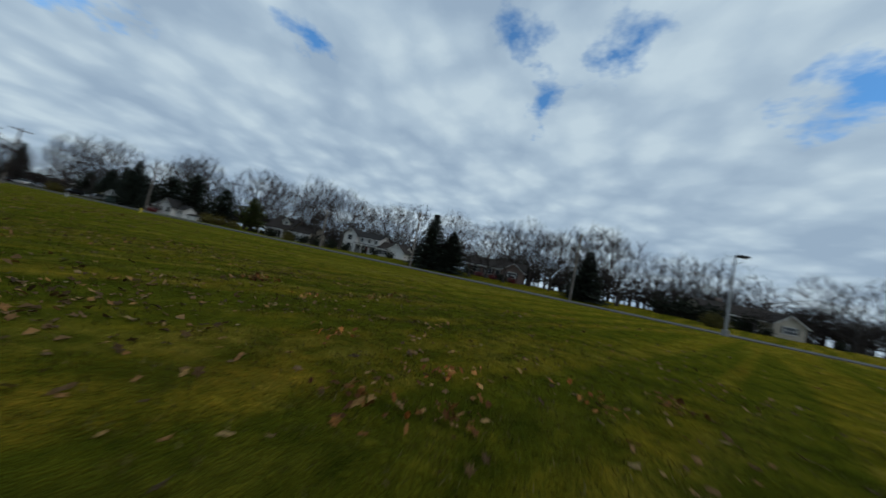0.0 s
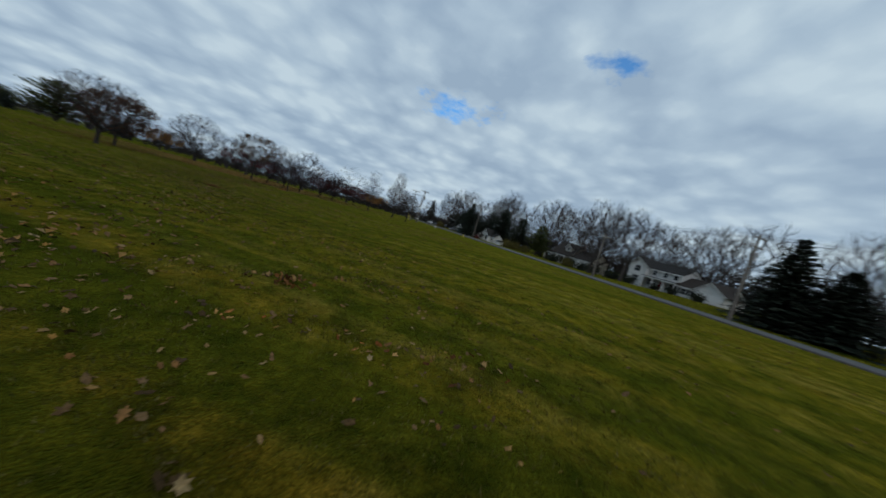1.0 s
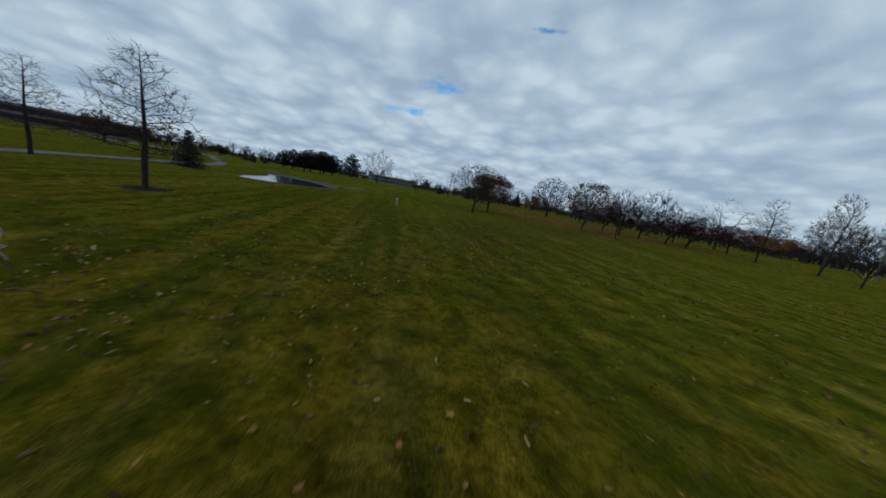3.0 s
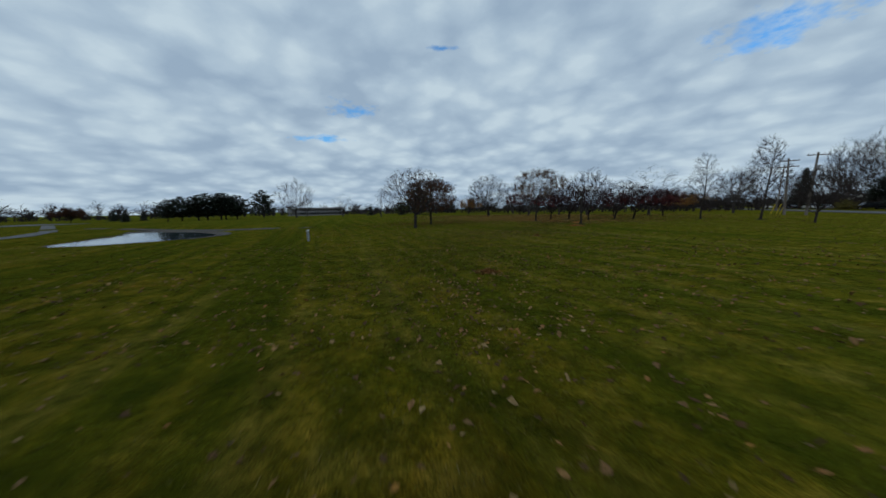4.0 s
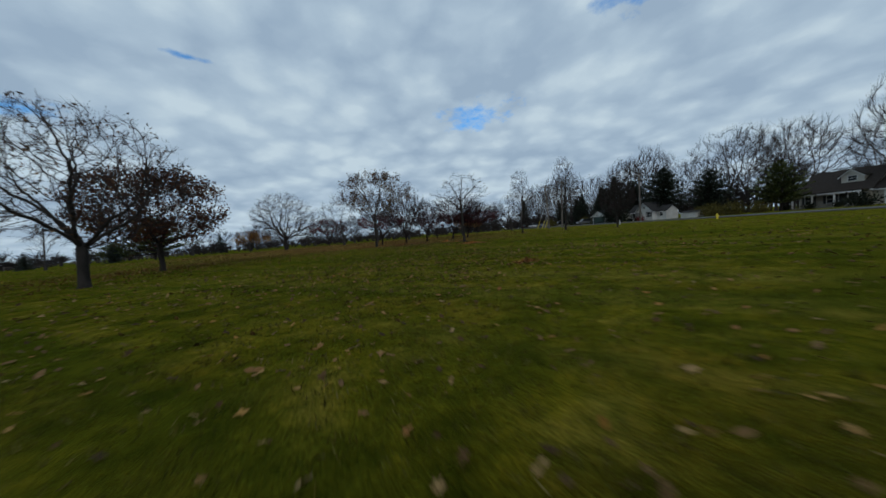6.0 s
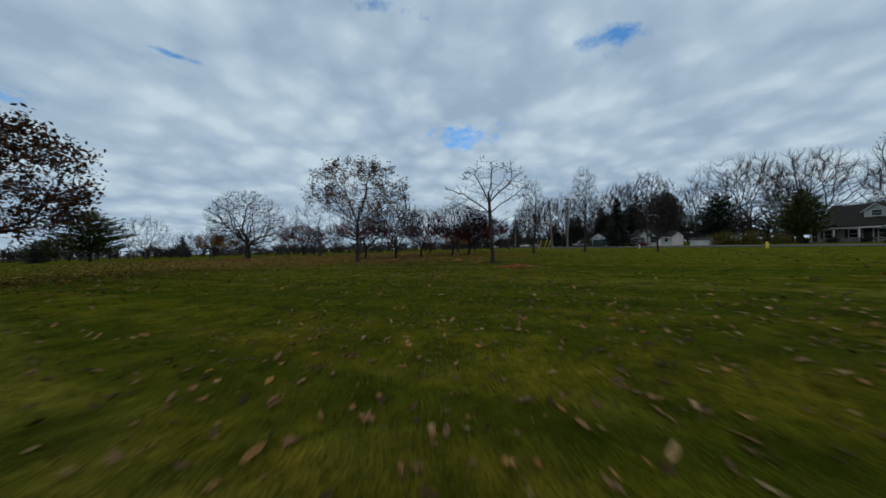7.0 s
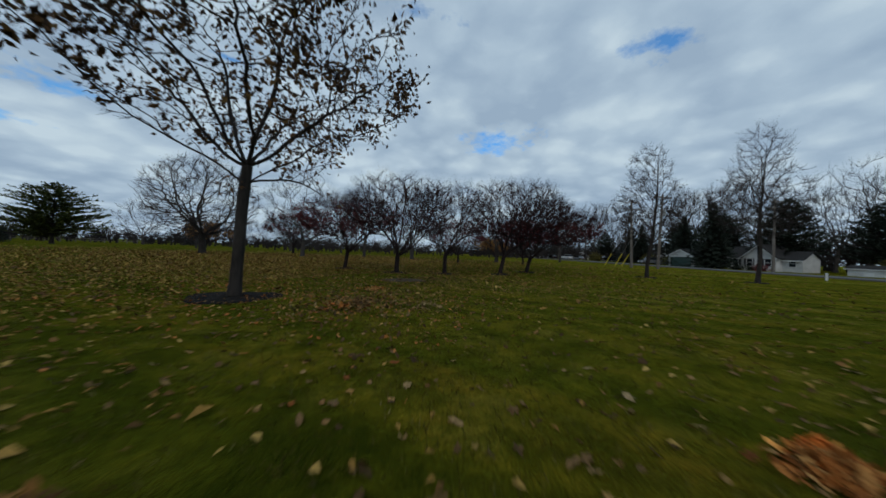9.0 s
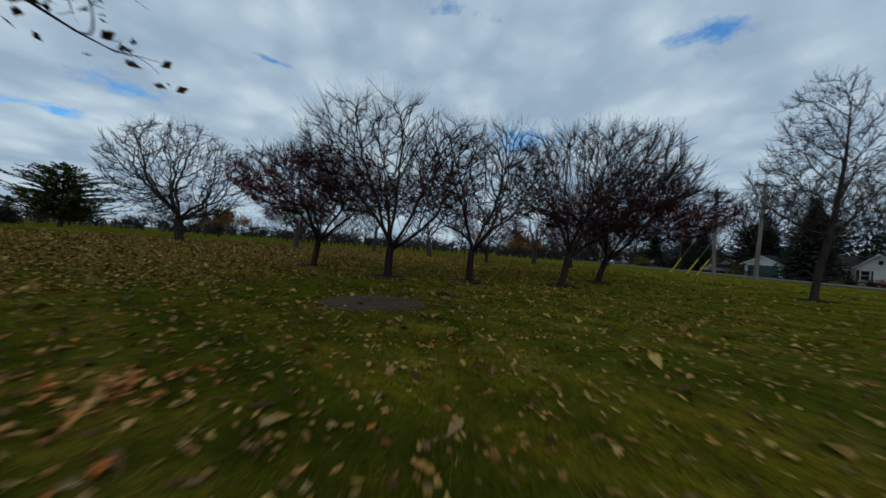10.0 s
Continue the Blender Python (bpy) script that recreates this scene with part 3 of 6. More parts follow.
def skeleton_of(rng, kind, H, W, trunk_r, density=1.0):
    """Trunk, limbs, branches, twigs and fine twigs of a bare tree as polylines."""
    up = np.array([[0, 0, 1.0]])
    if kind == "upswept":
        trunk = shoots(rng, (0, 0, -0.15), (0, 0, 1), H * 0.97, trunk_r, trunk_r * 0.08, 14, 0.15, 0.03)
        n = int(30 * density)
        i = np.arange(n)
        t = 0.27 + 0.69 * (i / n) ** 0.9
        k = np.minimum((t * 14).astype(int), 13)
        P = trunk[0][0]
        p = P[k] + (P[k + 1] - P[k]) * (t * 14 - k)[:, None]
        d = side_ways(np.repeat(up, n, 0), np.radians(rng.uniform(36, 58, n) - 20 * t), i * 2.4 + rng.uniform(-0.4, 0.4, n))
        L = W * 0.5 * (1.12 - 0.85 * ((t - 0.22) / 0.74) ** 1.2) * rng.uniform(0.75, 1.1, n)
        L *= 1.35
        limbs = shoots(rng, p, d, L, trunk_r * 0.28 * (1.1 - 0.7 * t), 0.008, 6, 0.05, 0.07)
        low = 0.1
    else:
        low = 0.20
        lean = rng.uniform(-0.07, 0.07, 2)
        trunk = shoots(rng, (0, 0, -0.15), (*lean, 1), H * low + 0.15, trunk_r, trunk_r * 0.72, 6, 0.05, 0.03)
        n = 11
        lo, hi = 8, 76
        lift = 0.045
        i = np.arange(n)
        a = np.radians(lo + (hi - lo) * ((i + rng.uniform(0.1, 0.9, n)) / n))
        P = trunk[0][0]
        p = P[-1] - (P[-1] - P[-2]) * rng.uniform(0, 1.4, (n, 1))
        d = side_ways(np.repeat(up, n, 0), a, i * 2.4 + rng.uniform(-0.3, 0.3, n))
        reach = np.minimum(H * (1 - low) / np.cos(a), W * 0.58 / np.sin(a))
        limbs = shoots(rng, p, d, reach * rng.uniform(0.8, 1.0, n), trunk_r * rng.uniform(0.36, 0.55, n), 0.014, 8, lift, 0.085)
    trunk[1][0, 0] *= 1.4
    trunk[1][0, 1] *= 1.08
    zc = H * (low + (1 - low) * (0.38 if kind == "round" else 0.45))

    def inside(group):
        """Draws shoots that leave the crown's rounded outline back to it."""
        if kind == "upswept":
            return group
        pts, rad = group
        hz = np.where(pts[..., 2] > zc, H - zc, zc - H * low * 0.75)
        q = (pts[..., 0] ** 2 + pts[..., 1] ** 2) / (W / 2) ** 2 + ((pts[..., 2] - zc) / hz) ** 2
        m = pts.shape[1] - 1
        bad = q > rng.uniform(0.85, 1.15, (len(pts), 1))
        bad[:, 0] = False
        first = np.where(bad.any(1), bad.argmax(1), m + 1)
        s = np.clip(first / (m + 1), 0.3, 1.0)[:, None, None]
        return pts[:, :1] + (pts - pts[:, :1]) * s, rad

    def ramify(parents, per, angle, ratio, r_end, n, lift, wig, start=0.22):
        pts, rad = parents
        m = pts.shape[1] - 1
        L = np.sqrt((np.diff(pts, axis=1) ** 2).sum(-1)).sum(1)
        cnt = max(2, int(round(per)))
        who = np.repeat(np.arange(len(pts)), cnt)
        k = np.tile(np.arange(cnt), len(pts))
        t = start + (0.99 - start) * (k + rng.random(len(k))) / cnt
        j = np.minimum((t * m).astype(int), m - 1)
        a, b = pts[who, j], pts[who, j + 1]
        p = a + (b - a) * (t * m - j)[:, None]
        d = side_ways(norm3(b - a), np.radians(rng.uniform(*angle, len(k))), rng.uniform(0, 6.28, len(k)))
        r = (rad[who, j] + (rad[who, j + 1] - rad[who, j]) * (t * m - j)) * 0.6
        return inside(shoots(rng, p, d, L[who] * ratio * (1.2 - 0.6 * t) * rng.uniform(0.6, 1.2, len(k)), np.maximum(r, r_end * 1.3), r_end, n, lift, wig))

    limbs = inside(limbs)
    rise = 0.05
    branches = ramify(limbs, 8 * density if kind == "round" else 5 * density, (25, 58), 0.46, 0.008, 5, rise, 0.10)
    twigs = ramify(branches, 6.5 * density, (22, 55), 0.46, 0.006, 3, rise, 0.13)
    fine = ramify(twigs, 4 * density, (20, 50), 0.55, 0.005, 1, rise, 0.15)
    return trunk, limbs, branches, twigs, fine


def along_limbs(rng, parents, per, start, spread, pull, centre, length, r_end, n, lift, wig):
    """Shoots that leave their parents along the way and turn outwards from the crown's heart."""
    pts, rad = parents
    m = pts.shape[1] - 1
    who = np.repeat(np.arange(len(pts)), per)
    k = np.tile(np.arange(per), len(pts))
    t = np.minimum(start + (1.0 - start) * (k + rng.random(len(k))) / per, 0.999)
    j = np.minimum((t * m).astype(int), m - 1)
    a, b = pts[who, j], pts[who, j + 1]
    p = a + (b - a) * (t * m - j)[:, None]
    d = norm3(b - a) + pull * norm3(p - np.array(centre)) + rng.normal(0, spread, (len(k), 3))
    r = (rad[who, j] + (rad[who, j + 1] - rad[who, j]) * (t * m - j)) * 0.7
    return shoots(rng, p, d, length * rng.uniform(0.65, 1.2, len(k)), np.maximum(r, r_end * 1.2), r_end, n, lift, wig)


def leaf_cloud(rng, spots, per, size, spread, material, name):
    """Small bent leaves round the given spots."""
    spots = np.asarray(spots)
    n = len(spots) * per
    c = np.repeat(spots, per, 0) + rng.normal(0, spread, (n, 3))
    a, b = rng.normal(0, 1, (n, 3)), rng.normal(0, 1, (n, 3))
    a /= np.linalg.norm(a, axis=1, keepdims=True)
    b -= a * (a * b).sum(1, keepdims=True)
    b /= np.linalg.norm(b, axis=1, keepdims=True)
    s = size * rng.uniform(0.6, 1.3, (n, 1))
    nrm = np.cross(a, b)
    V = np.stack([c - a * s, c + b * s * 0.55 + nrm * s * 0.25, c + a * s, c - b * s * 0.55 + nrm * s * 0.25], 1).reshape(-1, 3)
    i = np.arange(n)[:, None] * 4
    F = np.concatenate([np.concatenate([i, i + 1, i + 2], 1), np.concatenate([i, i + 2, i + 3], 1)])
    return mesh_np(name, V, F, material)


def bare_tree(seed, kind, H, W, trunk_r, label, m, density=1.0, bark="bark", twig="twig", leaves=None, name="tree", thick=1.0, group=""):
    """form: a ready skeleton; leaves: (material, share of twigs, leaves per twig, leaf size, spread, lowest and highest share of the height)."""
    rng = np.random.default_rng(seed)
    trunk, limbs, branches, twigs, fine = skeleton_of(rng, kind, H, W, trunk_r, density)
    ob = thing(name, label, "tree", m, group)
    part_mesh("trunk", mesh_np("trunk", *tubes(*trunk, 12), M[bark], True), ob)
    for p, r in zip(*limbs):
        part_mesh("limb", mesh_np("limb", *tubes(p, r, 7), M[bark], True), ob)
    crown = joined(*(tubes(p, r * thick, k) for (p, r), k in ((branches, 4 if H < 14 else 3), (twigs, 3 if H < 14 else 2), (fine, 3 if H < 14 else 2))))
    tagged(part_mesh("crown", mesh_np("crown", *crown, M[twig]), ob), kind="stuff")
    if leaves:
        mat_, share, per, size, spread, lo, hi = leaves
        ends = np.concatenate([twigs[0][:, -1], fine[0][:, -1]])
        ends = ends[(ends[:, 2] > lo * H) & (ends[:, 2] < hi * H)]
        # leaves stay in tufts, here and there
        key = np.sin(ends[:, 0] * 2.1 + seed) + np.sin(ends[:, 1] * 2.3) + np.sin(ends[:, 2] * 2.7)
        ends = ends[rng.random(len(ends)) < share * np.clip(1 + 0.7 * key, 0.1, 2.4)]
        tagged(part_mesh("foliage", leaf_cloud(rng, ends, per, size, spread, M[mat_], "foliage"), ob), kind="stuff")
    return ob


def at(x, y, turn=0.0, s=1.0, sz=None):
    return Matrix.Translation((x, y, gz(x, y))) @ Matrix.Rotation(radians(turn), 4, "Z") @ Matrix.Diagonal((s, s, sz or s, 1))


def grow(rng, seeds, blobs, n, step, kill, lift=0.0, wander=0.12, rounds=90):
    """Branches that grow from seed lines towards points strewn through the crown: places, parents.
    seeds: polylines, the first is the trunk, the rest leave it; blobs: ellipsoids (x, y, z, rx, ry, rz, share) that make up the crown."""
    pos, par = [], []
    trunk = seeds[0]
    for i, p in enumerate(trunk):
        pos.append(p)
        par.append(i - 1)
    for line in seeds[1:]:
        d = np.linalg.norm(np.array(pos[: len(trunk)]) - line[0], axis=1)
        last = int(d.argmin())
        for p in line[1:]:
            pos.append(p)
            par.append(last)
            last = len(pos) - 1
    spots = []
    for x, y, z, rx, ry, rz, share in blobs:
        v = rng.normal(0, 1, (int(n * share), 3))
        v /= np.linalg.norm(v, axis=1, keepdims=True)
        v *= rng.uniform(0.12, 1.0, (len(v), 1)) ** 0.42
        spots.append(v * (rx, ry, rz) + (x, y, z))
    spots = np.concatenate(spots)
    pos, par = np.array(pos, float), list(par)
    free = np.arange(len(pos)) >= max(1, len(trunk) - 3)
    ids = np.arange(len(pos))[free]
    dist = np.full(len(spots), 1e9)
    near = np.zeros(len(spots), int)

    def update(new_ids):
        for k in range(0, len(new_ids), 400):
            q = new_ids[k : k + 400]
            d = np.sqrt(((spots[:, None] - pos[q][None]) ** 2).sum(-1))
            j = d.argmin(1)
            m = d[np.arange(len(spots)), j]
            better = m < dist
            dist[better], near[better] = m[better], q[j[better]]

    update(ids)
    limit = len(pos)
    for _ in range(rounds):
        # a place that has forked twice draws no more shoots
        keep = (dist > kill) & (np.bincount(np.maximum(par, 0), minlength=len(pos))[near] < 3 + 9 * (near < limit))
        spots, dist, near = spots[keep], dist[keep], near[keep]
        if not len(spots):
            break
        way = (spots - pos[near]) / dist[:, None]
        total = np.zeros((len(pos), 3))
        np.add.at(total, near, way)
        tips = np.unique(near)
        d = norm3(norm3(total[tips]) + rng.normal(0, wander, (len(tips), 3)) + np.array([0, 0, lift]))
        fresh = pos[tips] + d * step
        base = len(pos)
        pos = np.concatenate([pos, fresh])
        par += list(tips)
        update(np.arange(base, base + len(tips)))
    return pos, np.array(par)


def grown_tree(seed, H, label, m, seeds, blobs, n, step, trunk_r, bark="bark", twig="twig", leaves=None, group="", tip=0.006, sprays=2, spray=0.4, lift=0.25, thick=1.0, wander=0.12, power=0.5, kill=1.6, kind_lift=0.03, spread=0.55, stout=0.55):
    """A bare tree grown into its crown: trunk, the main limbs one by one, and the finer wood. leaves as in bare_tree()."""
    rng = np.random.default_rng(seed)
    seeds = seeds(rng)
    pos, par = grow(rng, seeds, blobs, n, step, step * kill, kind_lift, wander)
    for _ in range(2):
        mid, many = np.zeros_like(pos), np.zeros(len(pos))
        np.add.at(mid, par[1:], pos[1:])
        np.add.at(many, par[1:], 1)
        inner = (many > 0) & (np.arange(len(pos)) >= len(seeds[0]))
        pos[inner] = 0.5 * pos[inner] + 0.25 * pos[par[inner]] + 0.25 * mid[inner] / many[inner, None]
    cnt = np.ones(len(pos))
    for i in range(len(pos) - 1, 0, -1):
        if par[i] >= 0:
            cnt[par[i]] += cnt[i]
    rad = tip + (trunk_r - tip) * (cnt / cnt[0]) ** power
    kids = [[] for _ in pos]
    for i in range(1, len(pos)):
        kids[par[i]].append(i)
    ob = thing("tree", label, "tree", m, group)
    nt_ = len(seeds[0])
    tr = np.maximum(rad[:nt_], trunk_r * stout)
    tr[0] *= 1.45
    tr[1] *= 1.08
    part_mesh("trunk", mesh_np("trunk", *tubes(pos[:nt_], tr, 12), M[bark], True), ob)
    taken = np.zeros(len(pos), bool)
    taken[:nt_] = True
    heads = [i for i in range(nt_, len(pos)) if par[i] < nt_ and cnt[i] > cnt[0] * 0.02]
    for h in heads:
        line, r = [par[h], h], [min(rad[par[h]], rad[h] * 1.2), rad[h]]
        taken[h] = True
        while kids[line[-1]]:
            k = max(kids[line[-1]], key=lambda j: cnt[j])
            if rad[k] < trunk_r * 0.13:
                break
            line.append(k)
            r.append(rad[k])
            taken[k] = True
        part_mesh("limb", mesh_np("limb", *tubes(pos[line], np.array(r), 7), M[bark], True), ob)
    rest = np.where(~taken)[0]
    seg = np.stack([pos[par[rest]], pos[rest]], 1)
    sr = np.stack([np.minimum(rad[par[rest]], rad[rest] * 1.35), rad[rest]], 1) * thick
    thin = rest[cnt[rest] <= 7]
    who = np.repeat(thin, sprays)
    d0 = norm3(pos[who] - pos[par[who]])
    heart = np.array([np.mean([b[0] for b in blobs]), np.mean([b[1] for b in blobs]), H * 0.3])
    d = norm3(d0 + 0.35 * norm3(pos[who] - heart) + rng.normal(0, spread, d0.shape) + np.array([0, 0, lift]))
    t0 = pos[par[who]] + (pos[who] - pos[par[who]]) * rng.uniform(0.3, 1, (len(who), 1))
    pts, rr = shoots(rng, t0, d, spray * rng.uniform(0.5, 1.3, len(who)), tip * 0.8, tip * 0.45, 2, lift * 0.5, 0.16)
    crown = joined(tubes(seg, sr, 3 if H < 10 else 2), tubes(pts, rr * thick * 1.25, 2))
    tagged(part_mesh("crown", mesh_np("crown", *crown, M[twig]), ob), kind="stuff")
    if leaves:
        mat_, share, per, size, scatter_, lo, hi = leaves
        ends = np.concatenate([pts[:, -1], pts[:, 1]])
        ends = ends[(ends[:, 2] > lo * H) & (ends[:, 2] < hi * H)]
        key = np.sin(ends[:, 0] * 2.1 + seed) + np.sin(ends[:, 1] * 2.3) + np.sin(ends[:, 2] * 2.7)
        ends = ends[rng.random(len(ends)) < share * np.clip(1 + 0.7 * key, 0.1, 2.4)]
        tagged(part_mesh("foliage", leaf_cloud(rng, ends, per, size, scatter_, M[mat_], "foliage"), ob), kind="stuff")
    return ob


def limb_seeds(fork, plan, lean=(0.0, 0.0), wig=0.10, trunk_n=7):
    """Trunk and first limbs as lines: plan holds (height, heading, rise in degrees, length, lift)."""

    def make(rng):
        trunk = shoots(rng, (0, 0, -0.15), (*lean, 1), fork + 0.15, 0.1, 0.1, trunk_n, 0.02, 0.03)[0][0]
        lines = [trunk]
        for z, head, el, length, lift in plan:
            h, e = radians(head), radians(el)
            base = np.array([np.interp(z, trunk[:, 2], trunk[:, k]) for k in range(3)])
            lines.append(shoots(rng, base, (math.cos(h) * math.cos(e), math.sin(h) * math.cos(e), math.sin(e)), length, 0.1, 0.1, max(3, int(length / 0.3)), lift, wig)[0][0])
        return lines

    return make


def fan(count, low, high, length, z0, z1, turn=0.0, lift=0.0):
    """Limbs all round the trunk's top, some steep, some flat."""
    out = []
    for i in range(count):
        k = (i * 0.618 + 0.31) % 1.0
        out.append((z0 + (z1 - z0) * k, math.degrees(i * 2.4) + turn, low + (high - low) * k, length * (0.85 + 0.3 * ((i * 0.37) % 1.0)), lift))
    return out


def conifer(seed, H, W, label, m, material="needles", kind="spruce", name="spruce_tree", group=""):
    """A spruce or pine: trunk, boughs, and sprays of needles that hang and spread along them."""
    rng = np.random.default_rng(seed)
    ob = thing(name, label, "tree", m, group)
    tr = 0.022 * H
    pts, rad = shoots(rng, (0, 0, -0.15), (0, 0, 1), H * 0.97, tr, 0.02, 10, 0.2, 0.012)
    rad[0, 0] *= 1.25
    part_mesh("trunk", mesh_np("trunk", *tubes(pts, rad, 9), M["bark_dark"], True), ob)
    spruce = kind == "spruce"
    z0 = 0.05 if spruce else 0.16
    layers = int(H * (3.0 if spruce else 1.15)) + 5
    start, way, length, thick = [], [], [], []
    for i in range(layers):
        t = i / (layers - 1)
        reach = W * 0.5 * (1 - t) ** 0.85 + 0.12 if spruce else W * 0.5 * (1 - t**2.1) ** 0.7 * (0.8 + 0.2 * math.sin(i * 2.1)) + 0.25
        cnt = int(10 + 5 * (1 - t))
        for k in range(cnt):
            a = 2 * math.pi * (k + rng.uniform(-0.35, 0.35)) / cnt + i * 0.9
            rise = rng.uniform(-0.32, 0.0) + 0.45 * t if spruce else rng.uniform(0.0, 0.32)
            start.append((0, 0, H * (z0 + (0.95 - z0) * t) + rng.uniform(-0.15, 0.15)))
            way.append((math.cos(a), math.sin(a), rise))
            length.append(reach * rng.uniform(0.72, 1.12))
            thick.append(0.0054 * H * (1 - t) + 0.012)
    length = np.array(length)
    bp, br = shoots(rng, start, way, length, thick, 0.006, 5, 0.02 if spruce else 0.04, 0.04)
    tagged(part_mesh("branchwork", mesh_np("branchwork", *tubes(bp, br, 2), M["bark_dark"]), ob), kind="stuff")
    per = np.maximum(7, (length * (13 if spruce else 11)).astype(int))
    who = np.repeat(np.arange(len(length)), per)
    s = rng.uniform(0.16, 1.0, len(who))
    j = np.minimum((s * 5).astype(int), 4)
    a, b = bp[who, j], bp[who, j + 1]
    n = len(who)
    c = a + (b - a) * (s * 5 - j)[:, None] + rng.normal(0, 0.05, (n, 3)) * (1 + length[who] * 0.15)[:, None]
    tan = norm3(b - a)
    flat = norm3(cross3(tan, np.broadcast_to(np.array([0, 0, 1.0]), tan.shape))) * rng.choice([-1, 1], (n, 1))
    w = 0.6 * tan + rng.uniform(0.3, 1.0, (n, 1)) * flat
    w[:, 2] += rng.uniform(-0.45, 0.15, n) if spruce else rng.uniform(-0.1, 0.5, n)
    w = norm3(w)
    side = norm3(cross3(w, np.broadcast_to(np.array([0, 0, 1.0]), w.shape)) + rng.normal(0, 0.25, (n, 3)))
    s = (0.32 if spruce else 0.40) * rng.uniform(0.6, 1.25, (n, 1)) * (0.6 + H / 25)
    down = np.array([0, 0, -1.0])[None] * s * 0.16
    V = np.stack([c - w * s * 0.2, c + w * s * 0.5 + side * s * 0.32 + down, c + w * s, c + w * s * 0.5 - side * s * 0.32 + down], 1).reshape(-1, 3)
    i = np.arange(n)[:, None] * 4
    F = np.concatenate([np.concatenate([i, i + 1, i + 2], 1), np.concatenate([i, i + 2, i + 3], 1)])
    tagged(part_mesh("crown", mesh_np("crown", V, F, M[material]), ob), kind="stuff")
    return ob


def shrub(seed, H, W, label, m, material, name="shrub", n=1400, group="", leaf=0.09):
    """A low shrub: stems and a mass of small leaves with an uneven outline."""
    rng = np.random.default_rng(seed)
    ob = thing(name, label, "shrub", m, group)
    k = np.arange(16)
    tilt = rng.uniform(0.1, 1.0, 16) * W / H
    d = np.stack([np.cos(k * 2.4) * tilt, np.sin(k * 2.4) * tilt, np.ones(16)], 1)
    p0 = np.stack([rng.normal(0, W * 0.08, 16), rng.normal(0, W * 0.08, 16), np.full(16, -0.05)], 1)
    p, r = shoots(rng, p0, d, H * rng.uniform(0.8, 1.05, 16), 0.03, 0.006, 5, 0.0, 0.10)
    tagged(part_mesh("branchwork", mesh_np("branchwork", *tubes(p, r, 4), M["bark_dark"]), ob), kind="stuff")
    spots = (p[:, 1:5, None] + (p[:, 2:6, None] - p[:, 1:5, None]) * rng.random((16, 4, 3, 1))).reshape(-1, 3)
    tagged(part_mesh("foliage", leaf_cloud(rng, spots, max(1, n // len(spots)), leaf, 0.13 * W, M[material], "foliage"), ob), kind="stuff")
    return ob


# ---- trees of the lawn ----
PLAN_A = [(2.35, 178, 70, 1.3, 0.0), (3.1, 178, 40, 2.4, 0.02), (3.2, 150, 62, 2.8, 0.0), (3.2, 40, 80, 3.2, 0.0), (3.1, 4, 38, 2.6, 0.01), (3.0, -10, 20, 2.2, 0.03), (3.0, 196, 22, 2.0, 0.02), (3.2, 90, 50, 2.3, 0.0), (3.1, 268, 50, 2.2, 0.0), (3.2, 320, 60, 2.6, 0.0), (2.95, 92, 15, 3.8, 0.0)]
PLAN_B = [(3.3, 12, 72, 1.3, 0.0), (2.5, 178, 34, 1.5, 0.02), (2.35, 186, 14, 1.1, 0.0), (2.55, -4, 20, 1.3, 0.06), (2.9, 0, 50, 1.4, 0.02), (3.1, 190, 58, 1.3, 0.0), (2.8, 95, 42, 0.9, 0.02), (2.8, 262, 40, 0.9, 0.03)]
tree_a = grown_tree(11, 8.4, "young maple with sparse brown leaves and forked grey trunk", at(-2.54, -6.1, 0, 0.98, 0.94), limb_seeds(3.3, PLAN_A, (0.04, 0)),
                    [(0.2, 0, 5.7, 4.0, 3.8, 2.4, 0.95), (-0.2, 3.9, 4.2, 0.9, 0.7, 0.4, 0.06)], 1200, 0.20, 0.125, leaves=("hang_brown", 0.20, 7, 0.08, 0.16, 0.22, 0.98), tip=0.006, sprays=2, spray=0.34, lift=0.12, power=0.56)
tree_b = grown_tree(23, 5.1, "slender young tree nearly bare of leaves, grey trunk", at(4.69, -15.5), limb_seeds(3.4, PLAN_B, wig=0.06),
                    [(0.25, 0, 4.15, 1.75, 1.3, 0.95, 0.5), (-1.15, 0, 3.2, 1.35, 0.9, 0.8, 0.42), (1.25, 0, 3.4, 1.0, 0.6, 0.6, 0.22)], 640, 0.13, 0.085, leaves=("hang_brown", 0.07, 5, 0.05, 0.06, 0.72, 1.0), tip=0.0045, sprays=1, spray=0.3, lift=0.1, power=0.60, wander=0.07)
tree_c = grown_tree(31, 8.4, "broad bare tree keeping a few dark leaves", at(-11.85, -23.8, 0, 0.86, 0.80), limb_seeds(2.2, fan(10, 14, 78, 2.3, 1.7, 2.2, 20), (0.03, 0.02)),
                    [(0, 0, 5.2, 4.3, 4.3, 3.25, 1.0)], 2600, 0.21, 0.19, leaves=("hang_brown", 0.030, 3, 0.08, 0.10, 0.25, 0.98), tip=0.007, sprays=3, spray=0.42, lift=0.15, power=0.54)
tree_d = grown_tree(37, 6.5, "rounded tree still holding rust-brown leaves", at(-14.57, -16.5), limb_seeds(1.7, fan(9, 10, 74, 1.9, 1.2, 1.7, 70)),
                    [(0, 0, 3.9, 3.6, 3.6, 2.55, 1.0)], 1500, 0.22, 0.14, leaves=("hang_rust", 0.62, 5, 0.085, 0.16, 0.18, 0.97), tip=0.007, sprays=2, spray=0.35, power=0.54)
